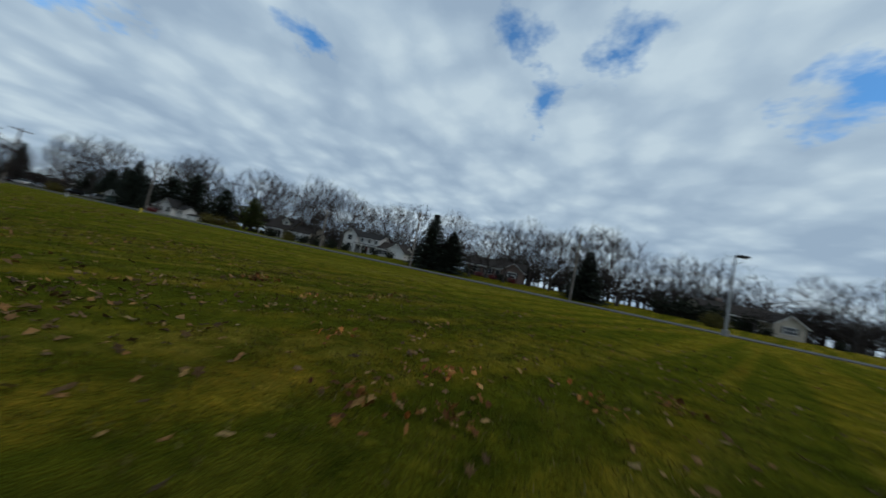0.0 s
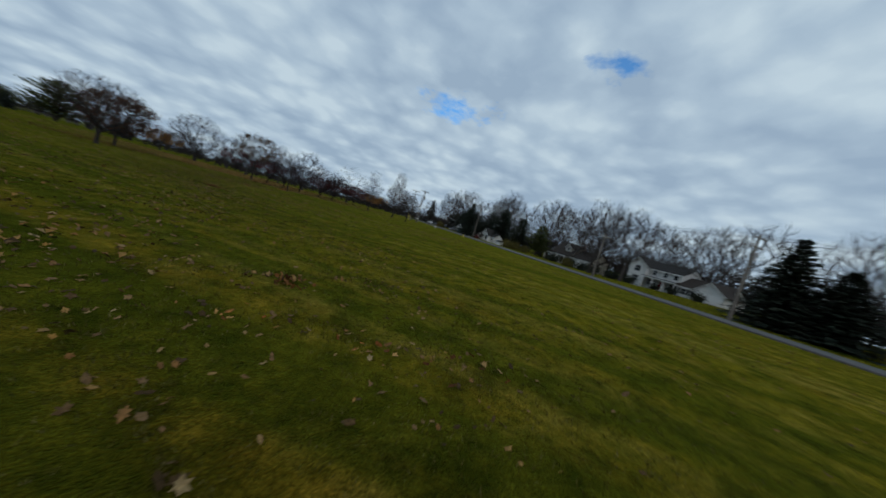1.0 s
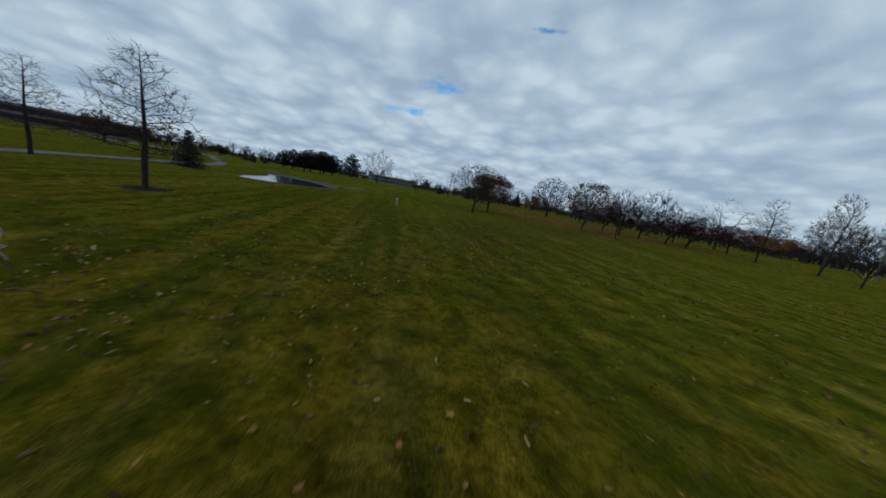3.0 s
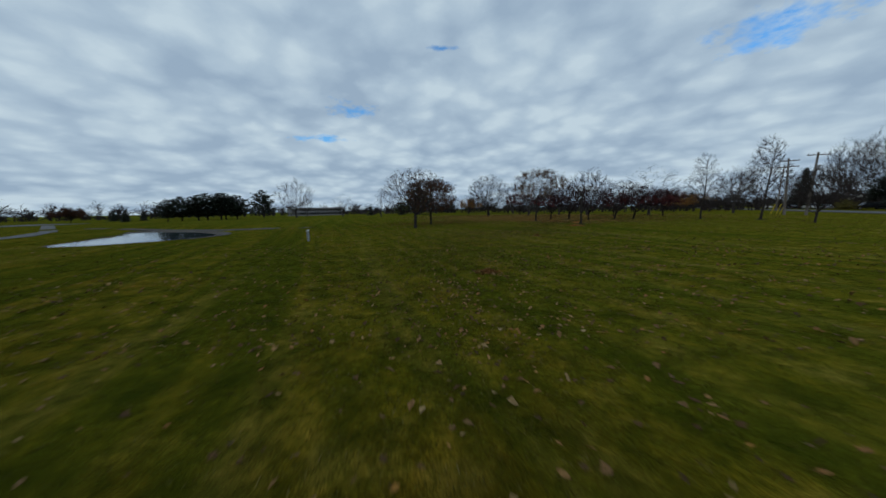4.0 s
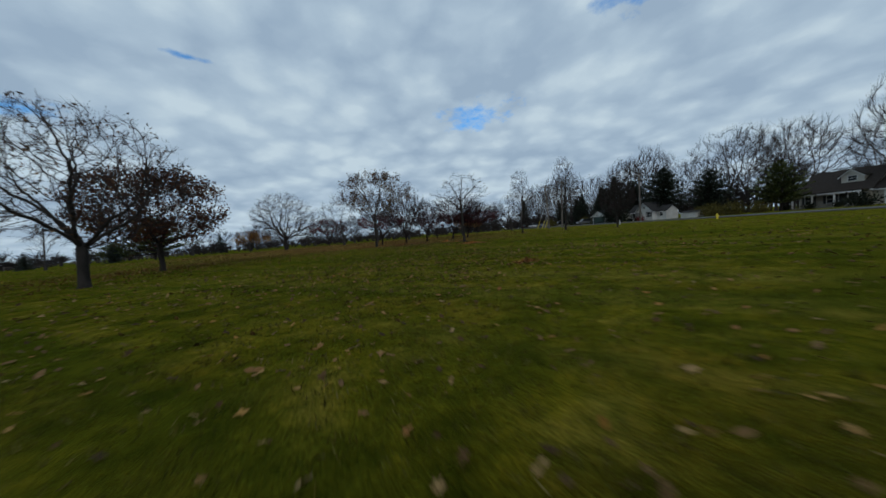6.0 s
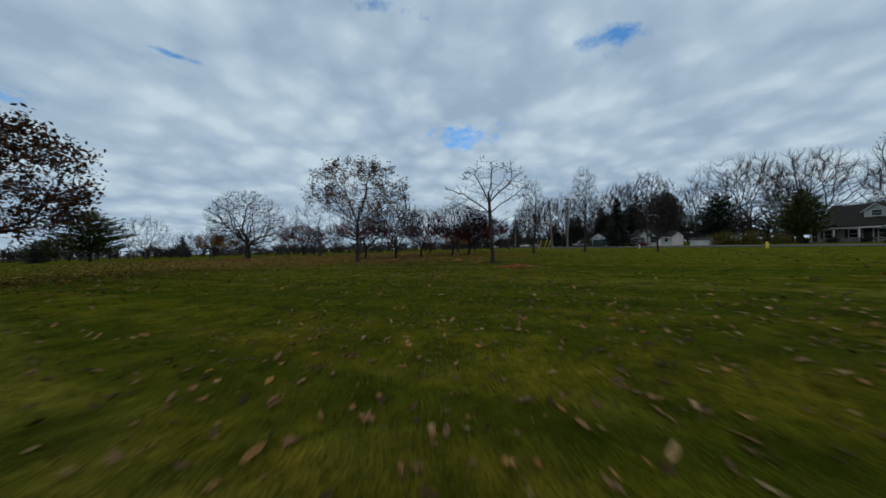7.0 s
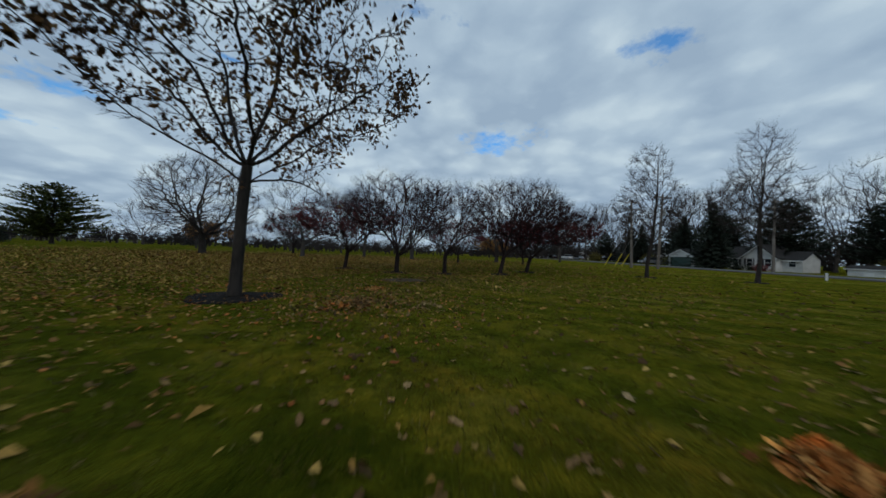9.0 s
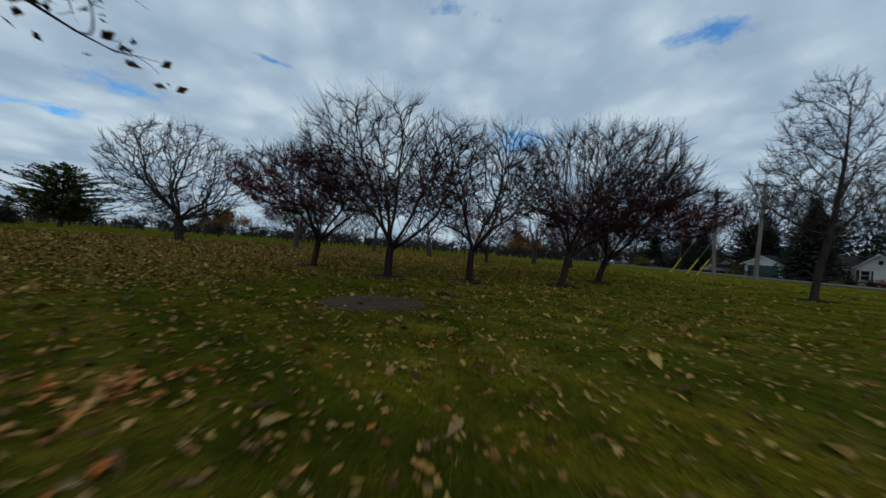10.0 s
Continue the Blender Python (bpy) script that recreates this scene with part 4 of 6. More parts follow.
big_tree = grown_tree(41, 11.0, "large round-crowned bare tree with a pale trunk", at(-21.6, 21.3), limb_seeds(2.3, fan(13, 12, 76, 3.0, 1.7, 2.3, 15)),
                      [(0, 0, 6.1, 5.6, 5.6, 4.7, 1.0)], 3400, 0.28, 0.34, tip=0.011, sprays=3, spray=0.6, lift=0.2, thick=1.15, power=0.52)
GROVE = "row of low spreading trees with plum twigs"


def plum_tree(seed, H, label, m, blobs, leaves, fork=1.15, lean=(0.0, 0.0), trunk_r=0.12, n=3000, low=24, turn=0):
    return grown_tree(seed, H, label, m, limb_seeds(fork, fan(9, low, 72, 1.7, fork - 0.35, fork, turn, 0.02), lean, 0.12, 5), blobs, n, 0.16, trunk_r, "bark_plum", "twig_plum", leaves, GROVE,
                      tip=0.0062, sprays=4, spray=0.55, lift=0.5, wander=0.14, kill=1.5, kind_lift=0.04, spread=0.40, power=0.52, thick=1.2)


rb1 = plum_tree(51, 5.3, "low spreading tree with plum twigs and dark red leaves", at(-2.89, 6.37), [(0.1, 0, 3.3, 3.3, 2.9, 1.45, 0.75), (0.5, 0, 4.1, 1.9, 1.9, 0.9, 0.25)], ("hang_plum", 0.55, 2, 0.045, 0.08, 0.2, 0.78), 1.3, (0.14, 0.0))
rb2 = plum_tree(52, 6.4, "vase-shaped bare tree with fine plum twigs", at(0.61, 4.28, 0, 1.04, 1.01), [(0.0, 0, 3.9, 3.2, 3.0, 2.0, 1.0)], ("hang_plum", 0.05, 2, 0.042, 0.10, 0.25, 0.55), 1.2, (0.05, 0.0), 0.13, 3400, 26)
rb3 = plum_tree(53, 6.2, "vase-shaped bare tree with fine plum twigs", at(3.61, 5.13, 0, 1.04, 1.04), [(0.1, 0, 3.8, 2.9, 2.8, 1.9, 1.0)], ("hang_plum", 0.06, 2, 0.042, 0.10, 0.2, 0.5), 1.3, (0.0, 0.0), 0.12, 3000, 26)
rb4 = plum_tree(54, 6.7, "leaning spreading tree with plum twigs", at(7.43, 5.76, 0, 1.03, 1.03), [(0.9, 0, 4.1, 3.6, 3.2, 2.1, 0.8), (2.6, 0, 4.0, 1.9, 1.9, 1.3, 0.2)], ("hang_plum", 0.10, 2, 0.042, 0.10, 0.2, 0.5), 1.3, (0.22, 0.0), 0.13, 3600)
rb5 = plum_tree(55, 5.9, "wide spreading tree with dark red leaves low down", at(10.15, 7.88), [(1.3, 0, 3.4, 4.3, 3.5, 1.5, 0.75), (1.5, 0, 4.5, 2.5, 2.3, 1.1, 0.25)], ("hang_plum", 0.40, 2, 0.045, 0.10, 0.25, 0.62), 1.3, (0.12, 0.0), 0.13, 3600, 16)
rb_far = plum_tree(56, 5.6, "low spreading dark red tree beyond the row", at(15.5, 22.0, 120), [(0.2, 0, 3.4, 3.8, 3.6, 1.7, 1.0)], ("hang_plum", 0.4, 2, 0.06, 0.12, 0.2, 0.9), 1.2, (0.05, 0.0), 0.13, 650)
copy_thing(rb_far, at(-17.0, 34.0, 80, 1.2))
copy_thing(rb_far, at(7.0, 21.0, 200, 0.95))
PLAN_R = [(2.2 + 5.6 * (i / 26) ** 0.9, math.degrees(i * 2.4), 34 + 26 * i / 26, 2.5 * (1.05 - 0.75 * i / 26), 0.05) for i in range(26)]
rt1 = grown_tree(61, 8.5, "young bare tree with a straight leader and fine twigs", at(18.46, 5.99, 0, 1.0, 1.06), limb_seeds(8.0, PLAN_R, wig=0.06, trunk_n=20), [(0, 0, 4.6, 2.5, 2.5, 2.4, 0.7), (0, 0, 7.2, 1.5, 1.5, 1.9, 0.3)], 1500, 0.18, 0.12, tip=0.0075, sprays=3, spray=0.5, lift=0.45, wander=0.08, power=0.62, stout=0.08)
copy_thing(rt1, at(23.95, 3.29, 100, 1.0, 1.08))
rt3 = grown_tree(63, 5.6, "small round bare tree dense with grey twigs", at(25.47, -5.26), limb_seeds(1.3, fan(9, 20, 80, 1.4, 0.9, 1.3, 60)), [(0, 0, 3.5, 2.0, 2.0, 2.1, 1.0)], 2000, 0.15, 0.09, tip=0.0085, sprays=6, spray=0.45, lift=0.3, power=0.55)
PLAN_L = [(1.5 + 4.5 * (i / 34) ** 0.95, math.degrees(i * 2.4), 2 + 40 * (i / 34) ** 1.6, 2.5 * (1.02 - 0.86 * (i / 34) ** 0.9), 0.015) for i in range(34)]
lone = grown_tree(71, 6.5, "bare pin oak with level branches by the pond", at(-6.2, -56.4), limb_seeds(6.2, PLAN_L, wig=0.06, trunk_n=20), [(0, 0, 2.5, 2.6, 2.6, 0.95, 0.45), (0, 0, 4.1, 1.9, 1.9, 1.1, 0.35), (0, 0, 5.5, 1.0, 1.0, 0.9, 0.2)], 1700, 0.17, 0.12,
                  leaves=("hang_rust", 0.03, 3, 0.08, 0.12, 0.15, 0.55), tip=0.006, sprays=2, spray=0.4, lift=0.1, wander=0.07, power=0.62, stout=0.06)
blue_spruce = conifer(81, 5.4, 5.0, "dark bluish spruce standing by the pond", at(-30.6, -52.75, 0, 0.72, 0.76))
copy_thing(lone, at(-19.0, -61.5, 140, 0.95))


def mulch_ring(x, y, r, seed, label="low ring of dark mulch round a trunk"):
    rng = np.random.default_rng(seed)
    n, verts = 28, []
    for k, f in enumerate((0.0, 0.35, 0.7, 0.92, 1.06)):
        for i in range(n):
            a = 2 * math.pi * i / n
            q = r * f * (1 + 0.10 * math.sin(3 * a + seed) + rng.uniform(-0.04, 0.04))
            px, py = x + q * math.cos(a), y + q * math.sin(a)
            verts.append((px, py, gz(px, py) + (0.035, 0.035, 0.03, 0.018, -0.02)[k] + rng.uniform(-0.012, 0.012)))
    faces = [(k * n + i, k * n + (i + 1) % n, (k + 1) * n + (i + 1) % n, (k + 1) * n + i) for k in range(4) for i in range(n)]
    tagged(new("mulch_ring", mesh_from("mulch_ring", verts, faces, M["mulch"])), label, "mulch", "mulch rings")


for i, (x, y, r) in enumerate(((-2.54, -6.1, 0.95), (4.69, -15.5, 0.42), (-2.89, 6.37, 0.75), (0.61, 4.28, 0.8), (3.61, 5.13, 0.8), (7.43, 5.76, 0.75), (10.15, 7.88, 0.7), (18.46, 5.99, 0.7), (23.95, 3.29, 0.6), (-6.2, -56.4, 0.9))):
    mulch_ring(x, y, r, i)


def bare_patch():
    rng = np.random.default_rng(5)
    n, verts = 32, []
    for f, z in ((0.0, 0.035), (0.5, 0.035), (0.85, 0.03), (1.05, -0.02)):
        for i in range(n):
            a = 2 * math.pi * i / n
            q = f * (1 + 0.12 * math.sin(2 * a + 1) + rng.uniform(-0.05, 0.05))
            px, py = 1.2 + 0.92 * q * math.cos(a), -0.55 + 0.85 * q * math.sin(a)
            verts.append((px, py, gz(px, py) + z + rng.uniform(-0.006, 0.006)))
    faces = [(k * n + i, k * n + (i + 1) % n, (k + 1) * n + (i + 1) % n, (k + 1) * n + i) for k in range(3) for i in range(n)]
    tagged(new("bare_soil_patch", mesh_from("bare_soil_patch", verts, faces, M["soil"])), "oval patch of bare brownish soil in the lawn", "soil patch")


bare_patch()

# ---- trees beyond the lawn, west and north ----
pine = conifer(91, 13.8, 17.0, "big dark green pine with layered boughs", at(-60.3, 43.2, 0, 0.92, 0.78), "needles_green", "pine", "pine_tree")
copy_thing(pine, at(-92, 70, 70, 0.75, 0.6))
copy_thing(blue_spruce, at(-78, 100, 30, 1.7, 1.9))
orange_tree = bare_tree(95, "round", 6.6, 9.0, 0.2, "low tree with faded orange leaves", at(-45.9, 58.6, 0, 1.2), 1.0, leaves=("hang_orange", 0.9, 4, 0.13, 0.3, 0.05, 0.7))
copy_thing(orange_tree, at(22, 62, 50, 0.9))
copy_thing(orange_tree, at(31, 88, 150, 1.0))
FAR = "grey bare tree in the distance"
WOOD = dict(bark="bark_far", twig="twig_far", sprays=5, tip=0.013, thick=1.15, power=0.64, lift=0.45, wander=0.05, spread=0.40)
bg1 = grown_tree(101, 17.0, FAR, at(86, 36, 0), limb_seeds(4.5, fan(8, 35, 82, 4.5, 3.6, 4.5, 10, 0.04)), [(0, 0, 10.6, 5.6, 5.6, 6.4, 1.0)], 760, 0.7, 0.30, spray=1.6, **WOOD)
bg2 = grown_tree(102, 15.0, FAR, at(87, 50, 0), limb_seeds(3.0, fan(9, 18, 78, 4.0, 2.2, 3.0, 40)), [(0, 0, 8.8, 7.0, 7.0, 6.2, 1.0)], 760, 0.7, 0.34, spray=1.5, **WOOD)
bg3 = grown_tree(103, 20.0, FAR, at(88, 18, 0), limb_seeds(5.5, fan(9, 38, 84, 5.0, 4.0, 5.5, 70, 0.04)), [(0, 0, 12.6, 6.6, 6.6, 7.4, 1.0)], 760, 0.8, 0.36, spray=1.9, **WOOD)
bg4 = bare_tree(104, "upswept", 15.0, 8.0, 0.24, FAR, at(64, 66, 0), 0.85, "bark_far", "twig_far", thick=1.6)
BG = (bg1, bg2, bg3, bg4)
# (x, y, which, height scale)
for x, y, k, s in ((-42, 50, 1, 0.45), (-72, 74, 1, 0.85), (-27, 58, 1, 0.72), (-11.3, 22.1, 1, 0.64), (-94.7, 12.9, 1, 0.92), (-80, 22, 1, 0.55), (-57, 18, 3, 0.6),
                   (-106, 80, 1, 0.7), (-58, 104, 1, 0.7), (-34, 112, 1, 0.75), (-84, 112, 1, 0.7), (-14, 52, 1, 0.5), (2, 110, 1, 0.7), (1.5, 26, 1, 0.70), (13.5, 27, 1, 0.72), (-5.5, 30, 0, 0.62), (30, 40, 0, 0.6), (-18, 75, 0, 0.6), (-3, 70, 1, 0.6), (10, 84, 0, 0.62), (38, 74, 1, 0.7), (45, 98, 2, 0.7), (26, 104, 1, 0.7), (-40, 96, 1, 0.6), (-58, 88, 1, 0.55), (-96, 18, 0, 0.45)):
    copy_thing(BG[k], at(x, y, x * 7 + y * 3, s * 1.05, s))
for i, (x, y, h) in enumerate(((-103, -21, 6.2), (-104, -17.5, 7.0), (-101, -14.5, 7.4), (-103, -11.5, 8.2), (-100, -9.0, 8.2), (-103, -6.5, 8.4), (-101, -4, 7.8), (-112, 10.0, 10.5))):
    if i == 0:
        round_con = conifer(111, 6.0, 7.0, "dark rounded conifer in a clump beyond the pond", at(x, y, 0, h / 6.0), "needles", "pine", "pine_tree", "clump of dark conifers")
    else:
        copy_thing(round_con, at(x, y, i * 50, h / 6.0 * (1.25 if i < 7 else 0.85), h / 6.0))
for i, (x, y, h) in enumerate(((-135, -26, 4.8), (-134, -23.5, 5.0), (-130, -20, 4.0), (-112, -28, 3.0), (-70, 44, 6.0), (-84, 40, 5.0))):
    copy_thing(blue_spruce, at(x, y, i * 70, h / 5.4))
red_tree = bare_tree(96, "round", 5.2, 8.0, 0.16, "low rust-red tree in front of an office building", at(-87, -62), 0.9, leaves=("hang_rust", 0.9, 4, 0.14, 0.3, 0.1, 0.9))
copy_thing(red_tree, at(-92, -56, 60, 0.9))
copy_thing(red_tree, at(-125, -36, 160, 0.85))


def far_woods(name, points, h, seed, label, step=2.0, girth=1.0, per=46):
    """A far belt of bare woodland: many thin stems and twigs in one mesh."""
    rng = np.random.default_rng(seed)
    p = np.array(points, float)
    cum = np.concatenate([[0], np.cumsum(np.linalg.norm(np.diff(p, axis=0), axis=1))])
    s = np.arange(0, cum[-1], step)
    n = len(s)
    x = np.interp(s, cum, p[:, 0]) + rng.normal(0, 5, n)
    y = np.interp(s, cum, p[:, 1]) + rng.normal(0, 5, n)
    hh = h * rng.uniform(0.5, 1.15, n)
    base = np.stack([x, y, np.array([gz(a, b) for a, b in zip(x, y)]) - 0.2], 1)
    stems = shoots(rng, base, np.repeat([[0, 0, 1.0]], n, 0), hh * 0.55, 0.13 * girth, 0.06 * girth, 3, 0.1, 0.05)
    who = np.repeat(np.arange(n), per)
    t = rng.uniform(0.16, 0.5, n * per)
    q = base[who] + np.stack([0 * t, 0 * t, hh[who] * t], 1)
    d = side_ways(np.repeat([[0, 0, 1.0]], n * per, 0), np.arccos(rng.uniform(0.0, 1.0, n * per)), rng.uniform(0, 6.28, n * per))
    boughs = shoots(rng, q, d, hh[who] * rng.uniform(0.38, 0.52, n * per), 0.05 * girth, 0.02 * girth, 3, 0.03, 0.16)
    twigs = along_limbs(rng, boughs, 4, 0.25, 0.55, 0.0, (0, 0, 0), np.repeat(hh[who] * 0.17, 4), 0.016 * girth, 1, 0.06, 0.1)
    lines = joined(tubes(*stems, 3), tubes(*boughs, 2), tubes(*twigs, 2))
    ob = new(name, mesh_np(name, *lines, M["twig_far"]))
    tagged(ob, label, "woods", kind="stuff")


far_woods("far_woods", [(-230, -90), (-215, -40), (-190, 10), (-170, 70), (-150, 120), (-110, 150), (-40, 160), (40, 165), (110, 170)], 9.0, 7, "distant belt of bare grey-brown woodland", 1.8, 2.4, 14)
far_woods("far_scrub", [(-220, -90), (-205, -40), (-180, 10), (-160, 70), (-140, 115), (-100, 140), (-40, 150), (40, 155), (110, 160)], 3.6, 17, "low dark scrub below the distant woods", 2.2, 3.4, 11)
far_woods("far_woods", [(96, 150), (98, 90), (99, 40), (101, 0), (101, -40), (99, -80), (97, -135), (92, -200), (80, -260)], 14.0, 8, "belt of bare trees behind the houses across the road", 2.2, 2.2, 14)
far_woods("far_scrub", [(92, 150), (93, 90), (94, 40), (95, 0), (95, -40), (94, -80), (92, -135), (88, -200), (78, -260)], 9.5, 18, "dense leafless scrub behind the houses", 1.15, 2.4, 15)
far_woods("far_scrub", [(93, -110), (88, -150), (80, -200), (60, -250), (20, -290)], 8.0, 22, "dense scrub south of the houses", 1.6, 2.6, 14)
far_woods("far_scrub", [(-34, 66), (0, 70), (30, 78), (43, 90)], 5.5, 20, "dark leafless thicket beyond the row of trees", 1.1, 1.6, 16)
far_woods("far_scrub", [(70, 46), (72, 60), (70, 78), (68, 100), (68, 130)], 6.0, 21, "dark thicket between houses far down the road", 1.2, 2.2, 12)
far_woods("far_scrub", [(24, 76), (40, 88), (56, 98), (72, 116)], 9.0, 24, "dense brown thicket beside the road far off", 1.2, 2.0, 15)
far_woods("far_scrub", [(-125, 60), (-95, 84), (-60, 92), (-20, 96), (20, 102), (44, 108)], 5.2, 19, "low dark thicket north of the lawn", 1.0, 2.2, 13)

# ---- trees across the road ----
rng_row = random.Random(4)
for y in range(-130, 150, 8):
    k = (y // 8) % 3
    tall = (25.0 if y > 26 else 16.5) / (17.0, 15.0, 20.0)[k] * rng_row.uniform(0.8, 1.08)
    copy_thing(BG[k], at(86 + rng_row.uniform(-4, 9), y + rng_row.uniform(-3, 3), y * 31, tall * 0.95, tall))
for x, y, k, s in ((66, -16, 2, 0.75), (78, -7, 1, 0.9), (79, -1, 0, 0.95), (67, -23, 0, 0.85), (80, -9, 0, 1.05), (83, -1, 2, 1.05), (80, -19, 0, 0.9), (81, -29, 1, 0.95), (66, -55, 1, 0.7), (66.5, -62, 0, 0.62), (70, -71, 1, 0.75), (74, -75, 0, 0.85), (80, -71, 1, 0.9), (72, -91, 1, 0.7), (70, -58, 1, 0.8), (71, -67, 0, 0.75), (68, -83, 1, 0.85), (73, -79, 0, 0.9), (79, 15, 2, 0.62), (70, 56, 3, 1.0), (62, 82, 3, 0.95), (74, 72, 1, 0.8), (60, 98, 0, 0.8), (66, 116, 1, 0.85), (70, -105, 1, 0.6), (78, -125, 1, 0.7)):
    copy_thing(BG[k], at(x, y, x * 13 + y * 5, s * 1.05, s))
spruce_tall = conifer(121, 12.0, 6.2, "tall dark spruce beside a white house", at(58.2, 35.9, 0, 1.22, 1.08))
copy_thing(spruce_tall, at(60, 43.5, 90, 0.9, 0.86))
copy_thing(spruce_tall, at(61, -47.6, 40, 1.2, 0.86))
copy_thing(spruce_tall, at(61, -51.6, 140, 1.15, 0.64))
copy_thing(spruce_tall, at(60, -75.6, 200, 1.0, 0.68))
copy_thing(spruce_tall, at(64, 108, 250, 1.1, 1.15))
copy_thing(spruce_tall, at(66, 62, 250, 1.0, 0.85))
dark_pine = conifer(125, 14.0, 12.0, "broad dark pine behind a white house", at(71, 33.5), "needles", "pine", "pine_tree")
copy_thing(dark_pine, at(73, 23.5, 80, 0.8, 0.82))
copy_thing(dark_pine, at(72, 45.5, 140, 1.0, 0.9))
copy_thing(dark_pine, at(70, 54.5, 200, 0.95, 0.8))
copy_thing(spruce_tall, at(69, 70, 20, 1.2, 0.8))
copy_thing(dark_pine, at(71, 84, 60, 0.8, 0.7))
green_pine = conifer(127, 9.5, 8.5, "mid-green pine with drooping layered boughs", at(70, 8.4), "needles_green", "pine", "pine_tree")
hedge = shrub(131, 2.4, 3.6, "loose yellow-green shrub in a front garden", at(64, 12.0), "hang_yellow", n=2600, leaf=0.13)
for x, y, s in ((64, 15.4, 1.0), (65, 18.6, 0.85), (66, 9.0, 0.8), (62, 49, 0.9), (63, 56, 1.0), (60, 74, 1.1), (66, -9, 0.8), (64, -96, 0.9), (66, -130, 1.3), (66, -137, 1.3)):
    copy_thing(hedge, at(x, y, x * 9 + y, s))
red_shrub = shrub(133, 1.2, 1.8, "small dark red shrub by a house wall", at(60.0, 29.4), "red_shrub", n=900)
for x, y, s in ((70.5, -56.5, 0.9), (70.5, -59.5, 0.9), (70.0, -63.7, 1.0)):
    copy_thing(red_shrub, at(x, y, y * 20, s))
dark_shrub = shrub(135, 1.1, 1.7, "clipped dark evergreen shrub by a porch", at(72.5, 9.5), "dark_shrub", n=1100)
for x, y, s in ((72.5, 6.0, 0.9), (72.5, 2.6, 0.9), (60, 33, 0.9), (60.5, 31.3, 0.8), (70, -28.0, 1.0), (70, -31.0, 1.2), (70, -35.0, 1.3), (71, -54.3, 1.3), (71, -61.5, 1.3), (68, -20, 1.9), (67, -16, 2.0), (68, -12, 1.8), (69, -7, 2.0), (67, -2.5, 1.8), (69, -23.5, 1.6), (72, -108, 1.2), (72, -118, 1.2), (72, -92, 3.0), (73, -96.5, 3.3), (74, -101, 3.2), (72, -105, 2.6), (69, -132, 2.4)):
    copy_thing(dark_shrub, at(x, y, y * 20, s))


# ---- houses across the road ----
def swap_xy(bm):
    for v in bm.verts:
        v.co.x, v.co.y = v.co.y, v.co.x
    bmesh.ops.recalc_face_normals(bm, faces=bm.faces[:])
    return bm


def gable_block(parent, x0, x1, y0, y1, h, peak, ridge, wall, roof, over=0.45, base=-0.6):
    """A house body under a gable roof; ridge 'x' runs along the front, 'y' runs back from it."""
    a0, a1, b0, b1 = (x0, x1, y0, y1) if ridge == "y" else (y0, y1, x0, x1)
    mid = (a0 + a1) / 2
    bm = extrude_outline([(a0, base), (a1, base), (a1, h), (mid, peak), (a0, h)], b0, b1)
    part("wall", bm if ridge == "y" else swap_xy(bm), M[wall], parent)
    slope = (peak - h) / (mid - a0)
    t, e = 0.16, over * slope
    bm = extrude_outline([(a0 - over, h - e + 0.02), (mid, peak + 0.02), (a1 + over, h - e + 0.02), (a1 + over, h - e + 0.02 + t), (mid, peak + 0.02 + t), (a0 - over, h - e + 0.02 + t)], b0 - 0.35, b1 + 0.35)
    part("roof", bm if ridge == "y" else swap_xy(bm), M[roof], parent)
    if ridge == "y":
        bm = extrude_outline([(a0 - over, h - e - 0.12), (mid, peak - 0.12), (a1 + over, h - e - 0.12), (a1 + over, h - e + 0.015), (mid, peak + 0.015), (a0 - over, h - e + 0.015)], b0 - 0.38, b0 - 0.30)
    else:
        bm = box(x0 - 0.35, y0 - over - 0.05, h - e - 0.1, x1 + 0.35, y0 - over + 0.06, h - e + 0.1)
    part("fascia", bm, M["white_trim"], parent, "white eaves board")


def window(parent, x, z, w, h, y, shutters=False, split=True):
    bm = bmesh.new()
    f = 0.09
    add_box(bm, x - w / 2 - f, y - 0.08, z - f, x - w / 2, y + 0.02, z + h + f)
    add_box(bm, x + w / 2, y - 0.08, z - f, x + w / 2 + f, y + 0.02, z + h + f)
    add_box(bm, x - w / 2, y - 0.08, z + h, x + w / 2, y + 0.02, z + h + f)
    add_box(bm, x - w / 2, y - 0.11, z - f, x + w / 2, y + 0.02, z)
    if split:
        add_box(bm, x - w / 2, y - 0.06, z + h / 2 - 0.03, x + w / 2, y + 0.02, z + h / 2 + 0.03)
    fr = part("window", bm, M["white_trim"], parent)
    part("pane", box(x - w / 2, y - 0.035, z, x + w / 2, y - 0.015, z + h), M["glass"], fr, "dark glass")
    if shutters:
        for sx in (-1, 1):
            c = x + sx * (w / 2 + f + 0.2)
            part("shutter", box(c - 0.18, y - 0.06, z - 0.05, c + 0.18, y + 0.01, z + h + 0.05, 0.01), M["shutter"], fr, "black shutter")


